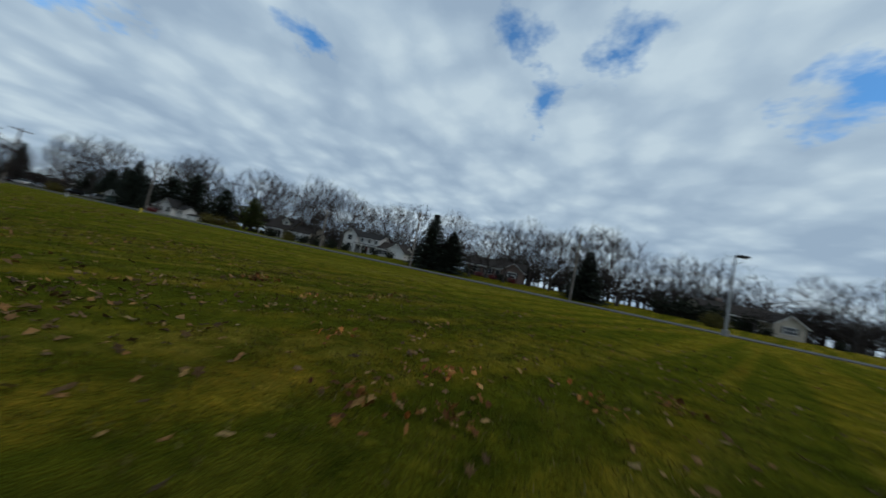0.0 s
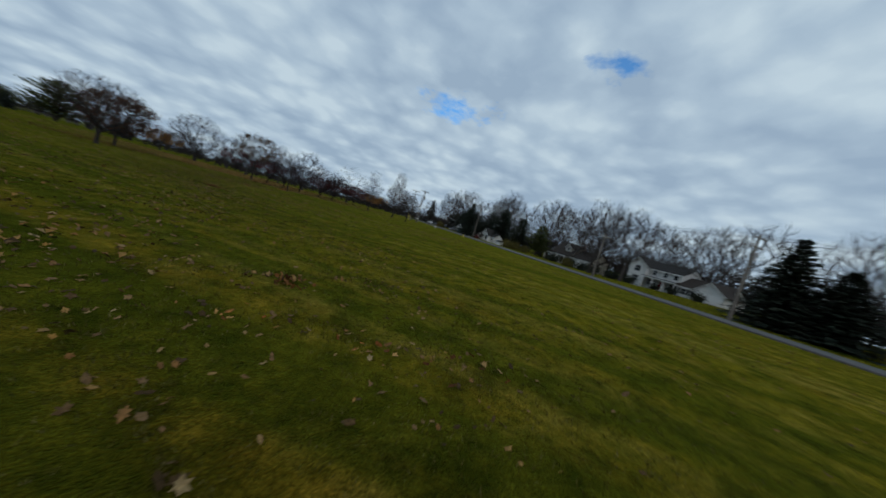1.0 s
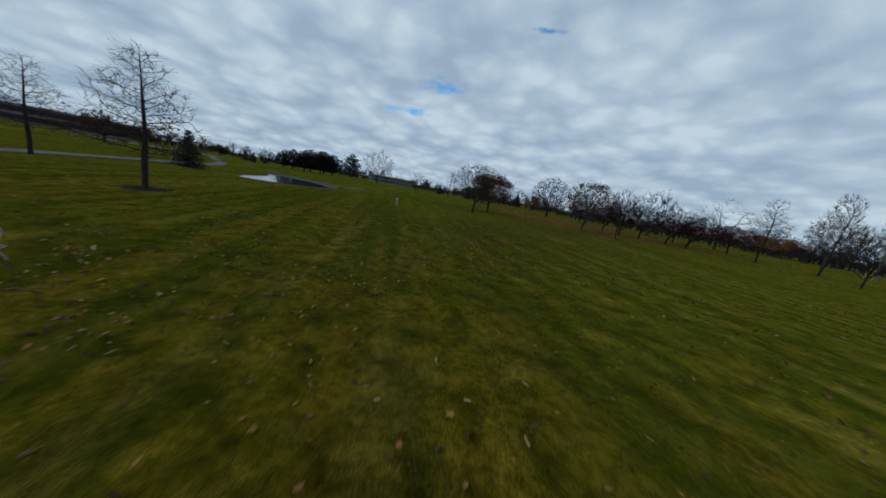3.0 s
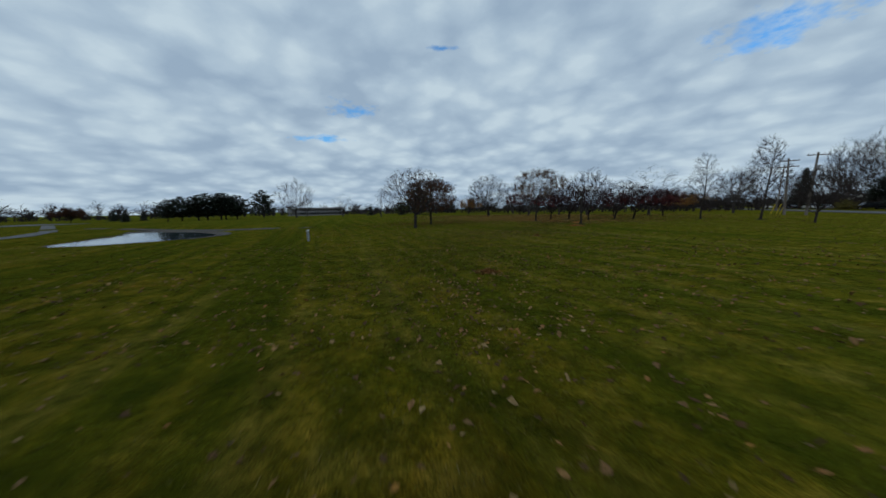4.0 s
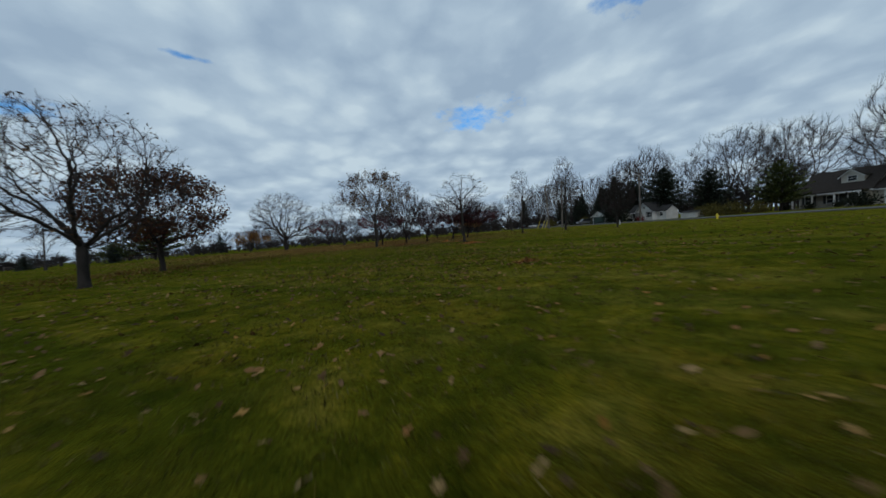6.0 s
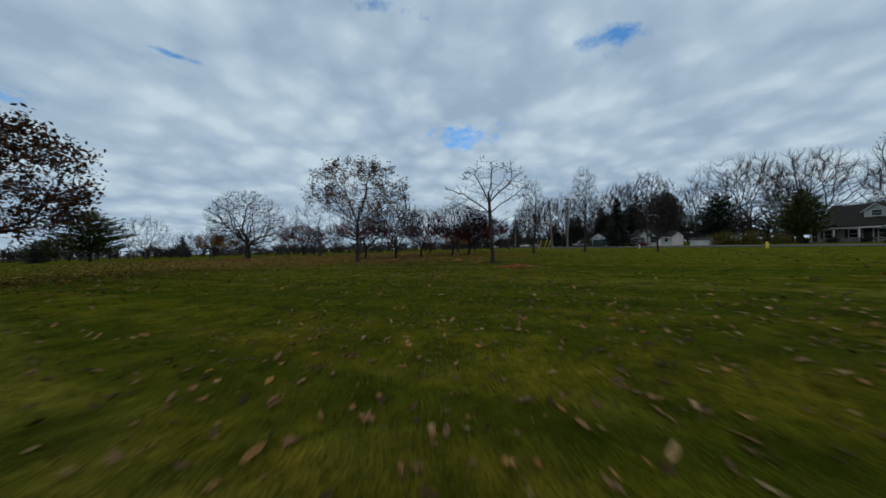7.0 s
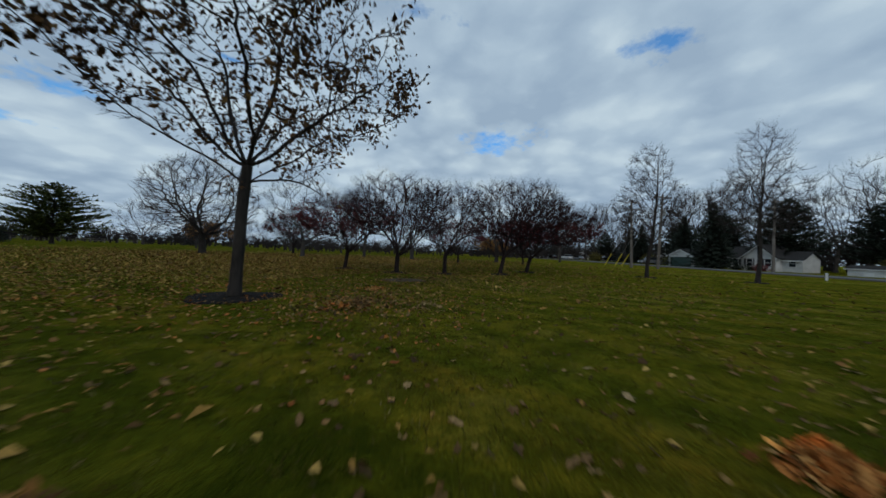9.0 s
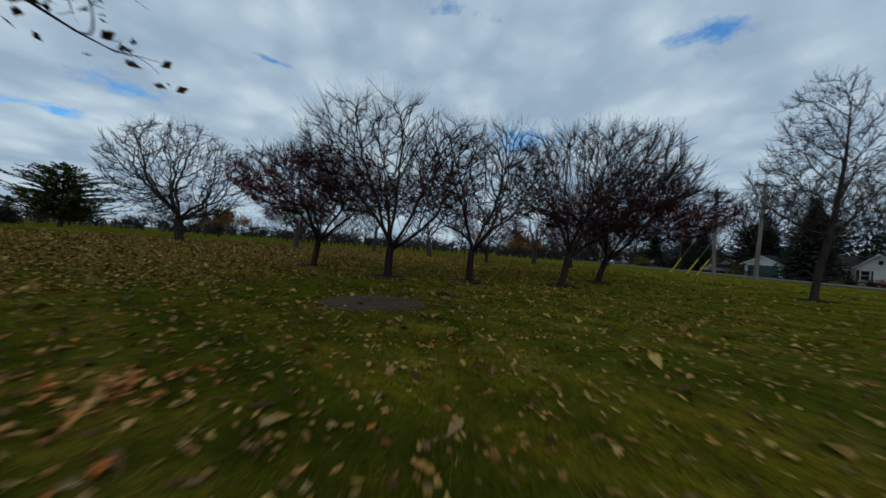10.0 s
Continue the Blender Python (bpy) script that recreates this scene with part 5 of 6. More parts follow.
def door(parent, x, w, h, y, material, z=0.15, panels=1, label="door"):
    d = part("door", box(x - w / 2, y - 0.06, z, x + w / 2, y + 0.02, z + h, 0.012), M[material], parent, label)
    if panels > 1:
        bm = bmesh.new()
        for i in range(1, panels):
            zz = z + h * i / panels
            add_box(bm, x - w / 2 + 0.03, y - 0.075, zz - 0.02, x + w / 2 - 0.03, y - 0.055, zz + 0.02)
        part("panel_joint", bm, M[material], d)
    bm = bmesh.new()
    add_box(bm, x - w / 2 - 0.12, y - 0.09, z - 0.1, x - w / 2, y + 0.02, z + h + 0.12)
    add_box(bm, x + w / 2, y - 0.09, z - 0.1, x + w / 2 + 0.12, y + 0.02, z + h + 0.12)
    add_box(bm, x - w / 2, y - 0.09, z + h, x + w / 2, y + 0.02, z + h + 0.12)
    part("door_frame", bm, M["white_trim"], d)


def front(x, y):
    """Things that face the road: local x runs to the south, local y away from the road."""
    return pose(x, y, gz(x, y), 0, 0, -90)


def chimney(parent, x, y, z0, z1, w=0.7):
    c = part("chimney", box(x - w / 2, y - w / 2, z0, x + w / 2, y + w / 2, z1, 0.02), M["brick"], parent)
    part("chimney_cap", box(x - w / 2 - 0.07, y - w / 2 - 0.07, z1, x + w / 2 + 0.07, y + w / 2 + 0.07, z1 + 0.12, 0.01), M["concrete"], c)


def white_cottage():
    h = thing("house", "white sided cottage with grey shingle roof and front gable", "house", front(64.5, 33.6))
    gable_block(h, -5.4, -1.6, 0.8, 5.2, 2.5, 4.3, "x", "white_siding", "shingle")
    gable_block(h, -2.0, 3.0, 0.0, 5.4, 2.5, 4.6, "y", "white_siding", "shingle")
    gable_block(h, 3.0, 5.6, 1.4, 4.8, 2.2, 3.4, "x", "white_siding", "shingle")
    window(h, -3.9, 0.8, 1.0, 1.3, 0.8, True)
    window(h, -0.9, 0.8, 0.9, 1.3, 0.0, True)
    window(h, 1.9, 0.8, 0.9, 1.3, 0.0, True)
    window(h, 0.5, 3.05, 0.5, 0.6, 0.0, False, False)
    window(h, 4.3, 0.9, 0.9, 1.1, 1.4)
    door(h, 0.5, 0.95, 2.0, 0.0, "white_trim", 0.1)


def green_garage():
    h = thing("garage", "white garage with a dark green overhead door", "garage", front(57.5, 41.6))
    gable_block(h, -2.9, 2.9, 0.0, 4.6, 2.3, 3.6, "y", "white_siding", "shingle")
    door(h, 0.0, 4.7, 2.0, 0.0, "green_door", 0.02, 4, "dark green overhead garage door")


def porch_house():
    h = thing("house", "tan house with full-width porch, dormer and attached garage", "house", front(76.0, 4.0))
    gable_block(h, -5.5, 3.0, 0.0, 8.5, 2.7, 6.4, "x", "tan_siding", "shingle_brown", 0.2)
    gable_block(h, 3.0, 10.0, 0.5, 8.0, 2.6, 5.2, "x", "tan_siding", "shingle_brown", 0.3)
    gable_block(h, -0.9, 1.7, 1.4, 4.5, 5.2, 6.3, "y", "cream_siding", "shingle_brown", 0.25, 4.0)
    window(h, 0.4, 4.35, 1.0, 0.8, 1.4)
    for x in (-4.2, -1.4, 1.6):
        window(h, x, 0.8, 0.9, 1.3, 0.0, True)
    door(h, 0.1, 0.95, 2.05, 0.0, "shutter", 0.25)
    door(h, 6.6, 4.6, 2.1, 0.5, "white_trim", 0.02, 4, "white overhead garage door")
    p = part("porch_roof", box(-5.7, -2.0, 2.55, 3.1, 0.3, 2.75, 0.03), M["shingle_brown"], h)
    part("porch_beam", box(-5.6, -1.95, 2.3, 3.0, -1.75, 2.55), M["white_trim"], p)
    part("porch_floor", box(-5.6, -1.95, -0.3, 3.0, 0.0, 0.2, 0.02), M["concrete"], h)
    for x in (-5.4, -2.7, 0.0, 2.8):
        part("porch_post", box(x - 0.1, -1.92, 0.2, x + 0.1, -1.72, 2.3, 0.015), M["white_trim"], h)
    chimney(h, 3.4, 4.0, 4.0, 7.0)


def farmhouse():
    h = thing("house", "white two-storey farmhouse with porch and garage wing", "house", front(74.0, -26.0) @ Matrix.Diagonal((0.98, 0.95, 0.83, 1)))
    gable_block(h, -7.2, -3.4, 0.0, 8.5, 5.4, 7.2, "y", "white_siding", "shingle")
    gable_block(h, -3.4, 3.0, 1.2, 8.0, 5.0, 7.0, "x", "white_siding", "shingle")
    gable_block(h, 3.0, 10.5, 0.6, 7.5, 2.7, 4.9, "x", "white_siding", "shingle_brown")
    gable_block(h, 7.0, 11.5, -1.6, 4.0, 2.7, 4.7, "y", "white_siding", "shingle_brown")
    for z in (0.9, 3.5):
        window(h, -5.3, z, 1.3, 1.5, 0.0)
    for x in (-2.2, 0.0, 2.0):
        window(h, x, 3.5, 0.8, 1.2, 1.2)
    for x in (-2.2, 1.6):
        window(h, x, 0.9, 1.0, 1.4, 1.2, True)
    door(h, -0.3, 0.95, 2.05, 1.2, "red_paint", 0.2)
    for x in (4.2, 5.8):
        window(h, x, 0.9, 0.9, 1.2, 0.6, True)
    door(h, 9.25, 3.4, 2.1, -1.6, "white_trim", 0.02, 4, "white overhead garage door")
    p = part("porch_roof", box(-3.3, -0.9, 2.75, 3.4, 1.25, 2.92, 0.03), M["shingle"], h)
    part("porch_beam", box(-3.3, -0.85, 2.5, 3.3, -0.65, 2.75), M["white_trim"], p)
    for x in (-3.1, -1.0, 1.1, 3.2):
        part("porch_post", box(x - 0.09, -0.83, 0.0, x + 0.09, -0.65, 2.5, 0.015), M["white_trim"], h)


def ranch(x, y, wall, roof, label, length=13.0):
    h = thing("house", label, "house", front(x, y))
    gable_block(h, -length / 2, length / 2, 0.0, 8.0, 2.6, 4.5, "x", wall, roof, 0.5)
    gable_block(h, length / 2 - 5.0, length / 2 - 0.4, -1.6, 4.0, 2.6, 4.2, "y", wall, roof, 0.4)
    for k in (-0.36, -0.12):
        window(h, k * length, 0.9, 1.4, 1.2, 0.0, True)
    window(h, length / 2 - 2.7, 0.9, 1.6, 1.2, -1.6, True)
    door(h, 0.04 * length, 0.95, 2.05, 0.0, "shutter", 0.15)
    chimney(h, -length * 0.2, 4.2, 4.0, 5.4)
    return h


white_cottage()
green_garage()
porch_house()
farmhouse()
ranch(74.5, -59.5, "brick", "shingle_brown", "low pinkish brick ranch house under brown shingles")
ranch(76.0, -108.0, "tan_siding", "shingle_brown", "tan house with a steep brown shingle roof", 15.0)
ranch(77.0, 66.0, "white_siding", "shingle", "small white house with a grey roof far down the road", 10.0)
ranch(76.0, 92.0, "cream_siding", "shingle", "cream house with a grey roof far down the road", 11.0)
ranch(75.0, 118.0, "white_siding", "shingle_brown", "white house with a brown roof far down the road", 11.0)
ranch(74.0, 140.0, "white_siding", "shingle", "white house partly hidden by trees", 12.0)


def shed():
    h = thing("shed", "small white shed beside a hedge", "shed", front(62.8, 19.6) @ Matrix.Diagonal((0.85, 0.7, 0.6, 1)))
    gable_block(h, -2.0, 2.0, 0.0, 3.0, 1.7, 2.4, "x", "white_siding", "shingle", 0.25)
    door(h, 0.3, 0.9, 1.6, 0.0, "white_trim", 0.0)


shed()


def office():
    h = thing("office_building", "long low office building with dark glass bands", "office building", pose(-158, -84, 0, 0, 0, 84) @ Matrix.Diagonal((1, 1, 1.25, 1)))
    part("wall", box(-26, -9, -0.5, 26, 9, 4.0, 0.05), M["brick"], h)
    for z in (0.5, 2.4):
        bm = bmesh.new()
        add_box(bm, -25.8, -9.12, z, 25.8, -8.98, z + 1.2)
        b = part("window", bm, M["glass"], h, "dark glass band")
        for k in range(-12, 13):
            part("mullion", box(k * 2.1 - 0.05, -9.18, z, k * 2.1 + 0.05, -9.13, z + 1.2), M["dark_metal"], b)
    part("roof", box(-26.4, -9.4, 4.0, 26.4, 9.4, 4.3, 0.04), M["concrete"], h)


def parking_deck():
    h = thing("parking_deck", "grey concrete parking structure with open decks", "parking structure", pose(-141, 54, 0, 0, 0, 54))
    for z in (-0.3, 1.6, 3.3):
        part("deck", box(-14, -11, z, 14, 11, z + 0.3), M["concrete"], h)
        part("parapet", box(-14.1, -11.15, z + 0.2, 14.1, -10.9, z + 0.85), M["concrete"], h)
    for k in range(-3, 4):
        for yy in (-10.6, 10.6):
            part("column", box(k * 4.4 - 0.25, yy - 0.25, 0.0, k * 4.4 + 0.25, yy + 0.25, 3.3, 0.03), M["concrete"], h)
    part("back_wall", box(-14, 10.9, -0.3, 14, 11.1, 4.0), M["concrete"], h)


office()
parking_deck()


# ---- poles, lamp, fence ----
def utility_pole(x, y, height, lean=0.0, arms=1, transformer=False, turn=0.0, label="weathered wooden utility pole with crossarms"):
    h = thing("utility_pole", label, "utility pole", pose(x, y, gz(x, y), 0, lean, turn), "utility poles along the road")
    part("pole", lathe([(0.20, -0.4), (0.19, 0.0), (0.16, height * 0.5), (0.12, height)], 12), M["pole"], h)
    for k in range(arms):
        z = height - 0.45 - k * 1.0
        a = part("crossarm", box(-1.25, -0.2, z - 0.07, 1.25, -0.09, z + 0.07, 0.01), M["pole"], h)
        for px in (-1.1, -0.55, 0.55, 1.1):
            bm = lathe([(0.03, z + 0.07), (0.06, z + 0.11), (0.045, z + 0.16), (0.06, z + 0.2), (0.03, z + 0.25)], 8)
            bmesh.ops.translate(bm, vec=(px, -0.145, 0), verts=bm.verts[:])
            part("insulator", bm, M["steel"], a)
    if transformer:
        bm = lathe([(0.16, height - 2.9), (0.2, height - 2.8), (0.2, height - 2.1), (0.12, height - 2.0)], 12)
        bmesh.ops.translate(bm, vec=(0.36, 0, 0), verts=bm.verts[:])
        part("transformer", bm, M["steel"], h, "grey transformer can")
    return h


utility_pole(33.2, 25.5, 9.8, -2, 2, False, 0)
utility_pole(34.8, 22.7, 10.2, 2, 1, True, 0)
utility_pole(47 - 0.7, 71.0, 12.5, 2, 1)
utility_pole(56.0, 25.0, 11.2, 0, 2, True)
utility_pole(55.0, -46.3, 10.0, 0, 2, True)
utility_pole(55.0, -27.2, 7.6, 0, 1)
utility_pole(55.0, -72.8, 10.4, 0, 1)
utility_pole(46.2, 104.0, 12.0, 0, 1)


def span(a, b, sag, label="thin sagging overhead power line"):
    a, b = np.array(a), np.array(b)
    pts = [a + (b - a) * t - np.array([0, 0, sag * 4 * t * (1 - t)]) for t in np.linspace(0, 1, 14)]
    me = mesh_np("power_line", *tubes(np.array(pts), np.full(14, 0.014), 4), M["dark_metal"])
    tagged(new("power_line", me), label, "power line", "power lines")


for dx in (-1.1, 0.55, 1.1):
    for y0, y1, z0, z1 in ((-72.8, -46.3, 10.2, 9.8), (-46.3, 25.0, 9.8, 11.0)):
        span((55.0 + dx, y0, z0), (55.0 + dx, y1, z1), 0.9)


def guy_wire(x, y):
    h = thing("guy_wire", "slanting guy wire with a yellow plastic guard", "guy wire", pose(x, y, gz(x, y)), "guy wires")
    part("cable", lathe([(0.02, -0.1), (0.02, 7.5)], 6), M["steel"], h)
    part("guard", lathe([(0.07, 0.1), (0.07, 2.4)], 8), M["yellow"], h)
    h.rotation_mode = "XYZ"
    h.rotation_euler = (radians(38), 0, 0)


for y in (27.8, 29.2, 31.6):
    guy_wire(33.4, y)


def street_lamp(x, y, height):
    h = thing("street_lamp", "tall pale lamp post with a dark box head", "street lamp", pose(x, y, gz(x, y), 0, 0, -80))
    part("base", lathe([(0.26, -0.3), (0.32, 0.55), (0.28, 0.6)], 16), M["concrete"], h, "round concrete footing")
    part("pole", lathe([(0.13, 0.6), (0.075, height)], 12), M["steel"], h)
    part("arm", box(-0.05, -0.05, height - 0.12, 0.7, 0.05, height - 0.02), M["dark_metal"], h)
    part("lamp_head", box(0.2, -0.32, height - 0.1, 1.15, 0.32, height + 0.14, 0.04), M["dark_metal"], h)


street_lamp(44.0, -86.0, 8.4)


def fence():
    h = thing("fence", "weathered rail fence at the far edge of the lawn", "fence")
    pts = [(-118, 66), (-108, 71), (-98, 76), (-88, 81), (-80, 85)]
    for (ax, ay), (bx, by) in zip(pts, pts[1:]):
        L = math.hypot(bx - ax, by - ay)
        ang = math.atan2(by - ay, bx - ax)
        for k in range(4):
            x, y = ax + (bx - ax) * k / 4, ay + (by - ay) * k / 4
            bm = box(-0.09, -0.09, -0.3, 0.09, 0.09, 1.2, 0.01)
            bmesh.ops.transform(bm, matrix=pose(x, y, gz(x, y)), verts=bm.verts[:])
            part("post", bm, M["pole"], h)
        for z in (0.5, 0.95):
            bm = box(0, -0.04, z, L, 0.04, z + 0.12)
            bmesh.ops.transform(bm, matrix=Matrix.Translation((ax, ay, 0)) @ Matrix.Rotation(ang, 4, "Z"), verts=bm.verts[:])
            part("rail", bm, M["pole"], h)


fence()


# ---- small things on the lawn ----
def hydrant(x, y):
    h = thing("fire_hydrant", "yellow fire hydrant standing on the grass verge", "fire hydrant", at(x, y, 30, 0.8))
    part("barrel", lathe([(0.17, -0.1), (0.17, 0.05), (0.12, 0.08), (0.115, 0.55), (0.16, 0.57), (0.16, 0.62)], 16), M["yellow"], h)
    part("bonnet", lathe([(0.135, 0.62), (0.13, 0.70), (0.09, 0.78), (0.04, 0.81), (0.035, 0.87)], 16), M["yellow"], h)
    for turn, r, L in ((90, 0.05, 0.2), (-90, 0.05, 0.2), (0, 0.075, 0.22)):
        bm = lathe([(r, 0.0), (r, L - 0.06), (r * 1.3, L - 0.06), (r * 1.3, L)], 10)
        bmesh.ops.transform(bm, matrix=Matrix.Translation((0, 0, 0.43)) @ Matrix.Rotation(radians(turn), 4, "Z") @ Matrix.Rotation(radians(90), 4, "Y"), verts=bm.verts[:])
        part("nozzle", bm, M["yellow"], h)


hydrant(39.0, -5.4)


def marker_post(x, y, height, r, material, label):
    h = thing("marker_post", label, "marker post", at(x, y))
    part("post", lathe([(r, -0.2), (r, height - 0.05), (r * 0.9, height)], 12), M[material], h)
    part("cap", lathe([(r * 1.15, height), (r * 1.15, height + 0.05), (r * 0.6, height + 0.09)], 12), M["white_trim"], h)


marker_post(-10.0, -38.55, 0.7, 0.075, "steel", "short pale utility marker post in the lawn")
marker_post(36.2, 7.46, 0.55, 0.07, "white_trim", "short white marker post near the road")


def wire_display():
    """A lawn display of bent light cord: a bench, two round-topped outlines and a low sled-like outline."""
    h = thing("wire_display", "unlit wire-frame holiday lawn display in teal and white cord", "lawn decoration", pose(5.75, -59.2, gz(5.75, -59.2), 0, 0, 97))

    def cord(name, pts, material, closed=False, r=0.009):
        # pts in steps of 9 mm along the display and 12 mm up
        p = closed_curve(pts, 6) if closed else np.array(pts, float)
        if closed:
            p = np.vstack([p, p[:1]])
        q = np.stack([p[:, 0] * 0.0090, np.zeros(len(p)), p[:, 1] * 0.0120], 1)
        part_mesh(name, mesh_np(name, *tubes(q, np.full(len(q), r), 6), M[material], True), h)

    for c, s in ((-17, 1), (17, -1)):
        cord("brim_loop", [(c - s * 17, 44), (c - s * 10, 53), (c, 59), (c + s * 10, 57), (c + s * 17, 48), (c + s * 8, 42)], "wire_teal", True)
        cord("top_loop", [(c - 14, 50), (c - 4, 60), (c + 10, 58), (c + 14, 48), (c + 4, 52)], "wire_white", True, 0.008)
        cord("face_loop", [(c - 9, 44), (c - 3, 38), (c + 6, 39), (c + 9, 46), (c, 49)], "wire_white", True, 0.008)
        cord("collar_loop", [(c - 10, 36), (c, 32), (c + 11, 36), (c + 4, 41), (c - 5, 41)], "wire_teal", True)
        cord("body_loop", [(c - s * 15, 36), (c - s * 15, 24), (c - s * 20, 22), (c - s * 16, 15), (c + s * 12, 13), (c + s * 8, 30), (c + s * 3, 38), (c - s * 8, 34)], "wire_teal", True, 0.010)
        cord("sleeve_loop", [(c - s * 12, 40), (c - s * 24, 42), (c - s * 32, 38), (c - s * 22, 34)], "wire_teal", True)
        for k in (-7, 5):
            cord("stake", [(c + k, -12), (c + k, 14)], "wire_pink")
            cord("foot_loop", [(c + k - 6, 1), (c + k + 5, 0), (c + k + 7, 5), (c + k, 8), (c + k - 6, 5)], "wire_pink", True)
        cord("foot_bar", [(c - 17, 5), (c - 10, 1), (c + 8, 0), (c + 16, 3)], "wire_teal")
    cord("handle_loop", [(-52, 40), (-45, 47), (-36, 44), (-38, 36), (-46, 36)], "wire_pink", True)
    cord("handle_loop", [(36, 38), (42, 44), (50, 42), (48, 35), (40, 34)], "wire_pink", True)
    cord("pull_bar", [(34, 25), (58, 23), (61, 27), (57, 42), (50, 44), (44, 40)], "wire_white")
    cord("pull_bar", [(58, 24), (66, 22), (75, 15), (84, 22)], "wire_pink")
    cord("sled_loop", [(66, 26), (80, 27), (94, 22), (120, 20), (106, 14), (92, 11), (78, 12), (70, 18)], "wire_pink", True)
    cord("sled_runner", [(84, 14), (72, 9), (60, 4), (61, -2), (70, -4), (78, -2)], "wire_pink")
    cord("sled_runner", [(108, 15), (117, 6), (120, -1), (116, -6), (110, -5)], "wire_pink")
    for k in range(3):
        cord("basket_loop", [(78 + 9 * k, 24), (80 + 9 * k, 32), (88 + 9 * k, 38), (96 + 7 * k, 35), (94 + 7 * k, 26)], "wire_teal", True)
        cord("bow_loop", [(90 + 9 * k, 34), (92 + 9 * k, 42), (98 + 9 * k, 45), (101 + 8 * k, 40), (97 + 8 * k, 34)], "wire_white", True, 0.008)
    cord("basket_end", [(108, 18), (118, 40), (114, 46), (106, 40)], "wire_pink")
    cord("sled_stake", [(74, -12), (76, 12)], "wire_pink")
    # the bench, with its mailbox-like end
    for z in (31, 34.5):
        cord("rail_bar", [(-160, z), (-110, z - 0.5), (-70, z - 2)], "wire_white", False, 0.010)
    for c in (-90, -78, -138, -150):
        cord("leg_bar", [(c, -12), (c + (3 if c in (-90, -138) else -2), 31)], "wire_teal")
    cord("foot_rail", [(-96, 3), (-70, 1), (-46, 0)], "wire_pink")
    cord("foot_rail", [(-150, 3), (-130, 2), (-110, 2)], "wire_pink")
    cord("box_frame", [(-70, 30), (-66, 52), (-60, 56), (-46, 55)], "wire_white")
    cord("box_frame", [(-68, 32), (-36, 31), (-33, 36), (-56, 42), (-50, 48)], "wire_white")
    cord("upright", [(-53, -12), (-53, 40)], "wire_white")
    cord("back_post", [(-148, 33), (-147, 60), (-154, 60)], "wire_white", False, 0.012)


wire_display()


# ---- vehicles ----
def car(x, y, paint, label, kind="saloon", turn=90.0):
    h = thing("car", label, "car", pose(x, y, gz(x, y) + (0.1 if ROAD_X0 < x < ROAD_X1 else 0.0), 0, 0, turn))
    L, W, top = (4.8, 1.8, 1.45) if kind == "saloon" else (5.3, 1.95, 1.8)
    hl = L / 2
    if kind == "saloon":
        prof = [(-hl, 0.35), (-hl + 0.1, 0.3), (hl - 0.1, 0.3), (hl, 0.4), (hl - 0.05, 0.72), (hl - 0.9, 0.88), (-hl + 0.7, 0.92), (-hl + 0.05, 0.8)]
        cab = [(hl - 1.15, 0.87), (hl - 1.95, top), (-hl + 1.5, top), (-hl + 0.65, 0.9)]
    else:
        prof = [(-hl, 0.45), (-hl + 0.1, 0.4), (hl - 0.1, 0.4), (hl, 0.5), (hl - 0.05, 0.95), (hl - 1.0, 1.1), (-hl + 0.1, 1.1), (-hl, 1.0)]
        cab = [(hl - 1.2, 1.09), (hl - 1.9, top), (-hl + 0.5, top), (-hl + 0.1, 1.09)]
    bm = extrude_outline(prof, -W / 2, W / 2)
    bmesh.ops.bevel(bm, geom=bm.edges[:], offset=0.05, segments=2, affect="EDGES")
    part("body", bm, M[paint], h)
    bm = extrude_outline(cab, -W / 2 + 0.14, W / 2 - 0.14)
    bmesh.ops.bevel(bm, geom=bm.edges[:], offset=0.05, segments=2, affect="EDGES")
    c = part("cabin_glass", bm, M["glass"], h, "dark windows")
    part("roof_panel", box(cab[2][0] + 0.1, -W / 2 + 0.2, top - 0.02, cab[1][0] - 0.1, W / 2 - 0.2, top + 0.035, 0.015), M[paint], c)
    for sx in (-hl + 0.85, hl - 0.9):
        for sy in (-1, 1):
            bm = lathe([(0.20, -0.11), (0.33, -0.10), (0.34, 0.0), (0.33, 0.10), (0.20, 0.11)], 18)
            bmesh.ops.transform(bm, matrix=pose(sx, sy * (W / 2 - 0.1), 0.34, 90), verts=bm.verts[:])
            w = part("wheel", bm, M["rubber"], h)
            bm = lathe([(0.19, -0.12), (0.19, 0.12)], 12)
            bmesh.ops.transform(bm, matrix=pose(sx, sy * (W / 2 - 0.1), 0.34, 90), verts=bm.verts[:])
            part("rim", bm, M["steel"], w)
    for sy in (-1, 1):
        part("headlight", box(hl - 0.12, sy * W * 0.36 - 0.18, 0.58, hl + 0.01, sy * W * 0.36 + 0.18, 0.7, 0.02), M["white_trim"], h)
        part("tail_light", box(-hl - 0.01, sy * W * 0.38 - 0.14, 0.62, -hl + 0.1, sy * W * 0.38 + 0.14, 0.8, 0.02), M["red_paint"], h)
    return h


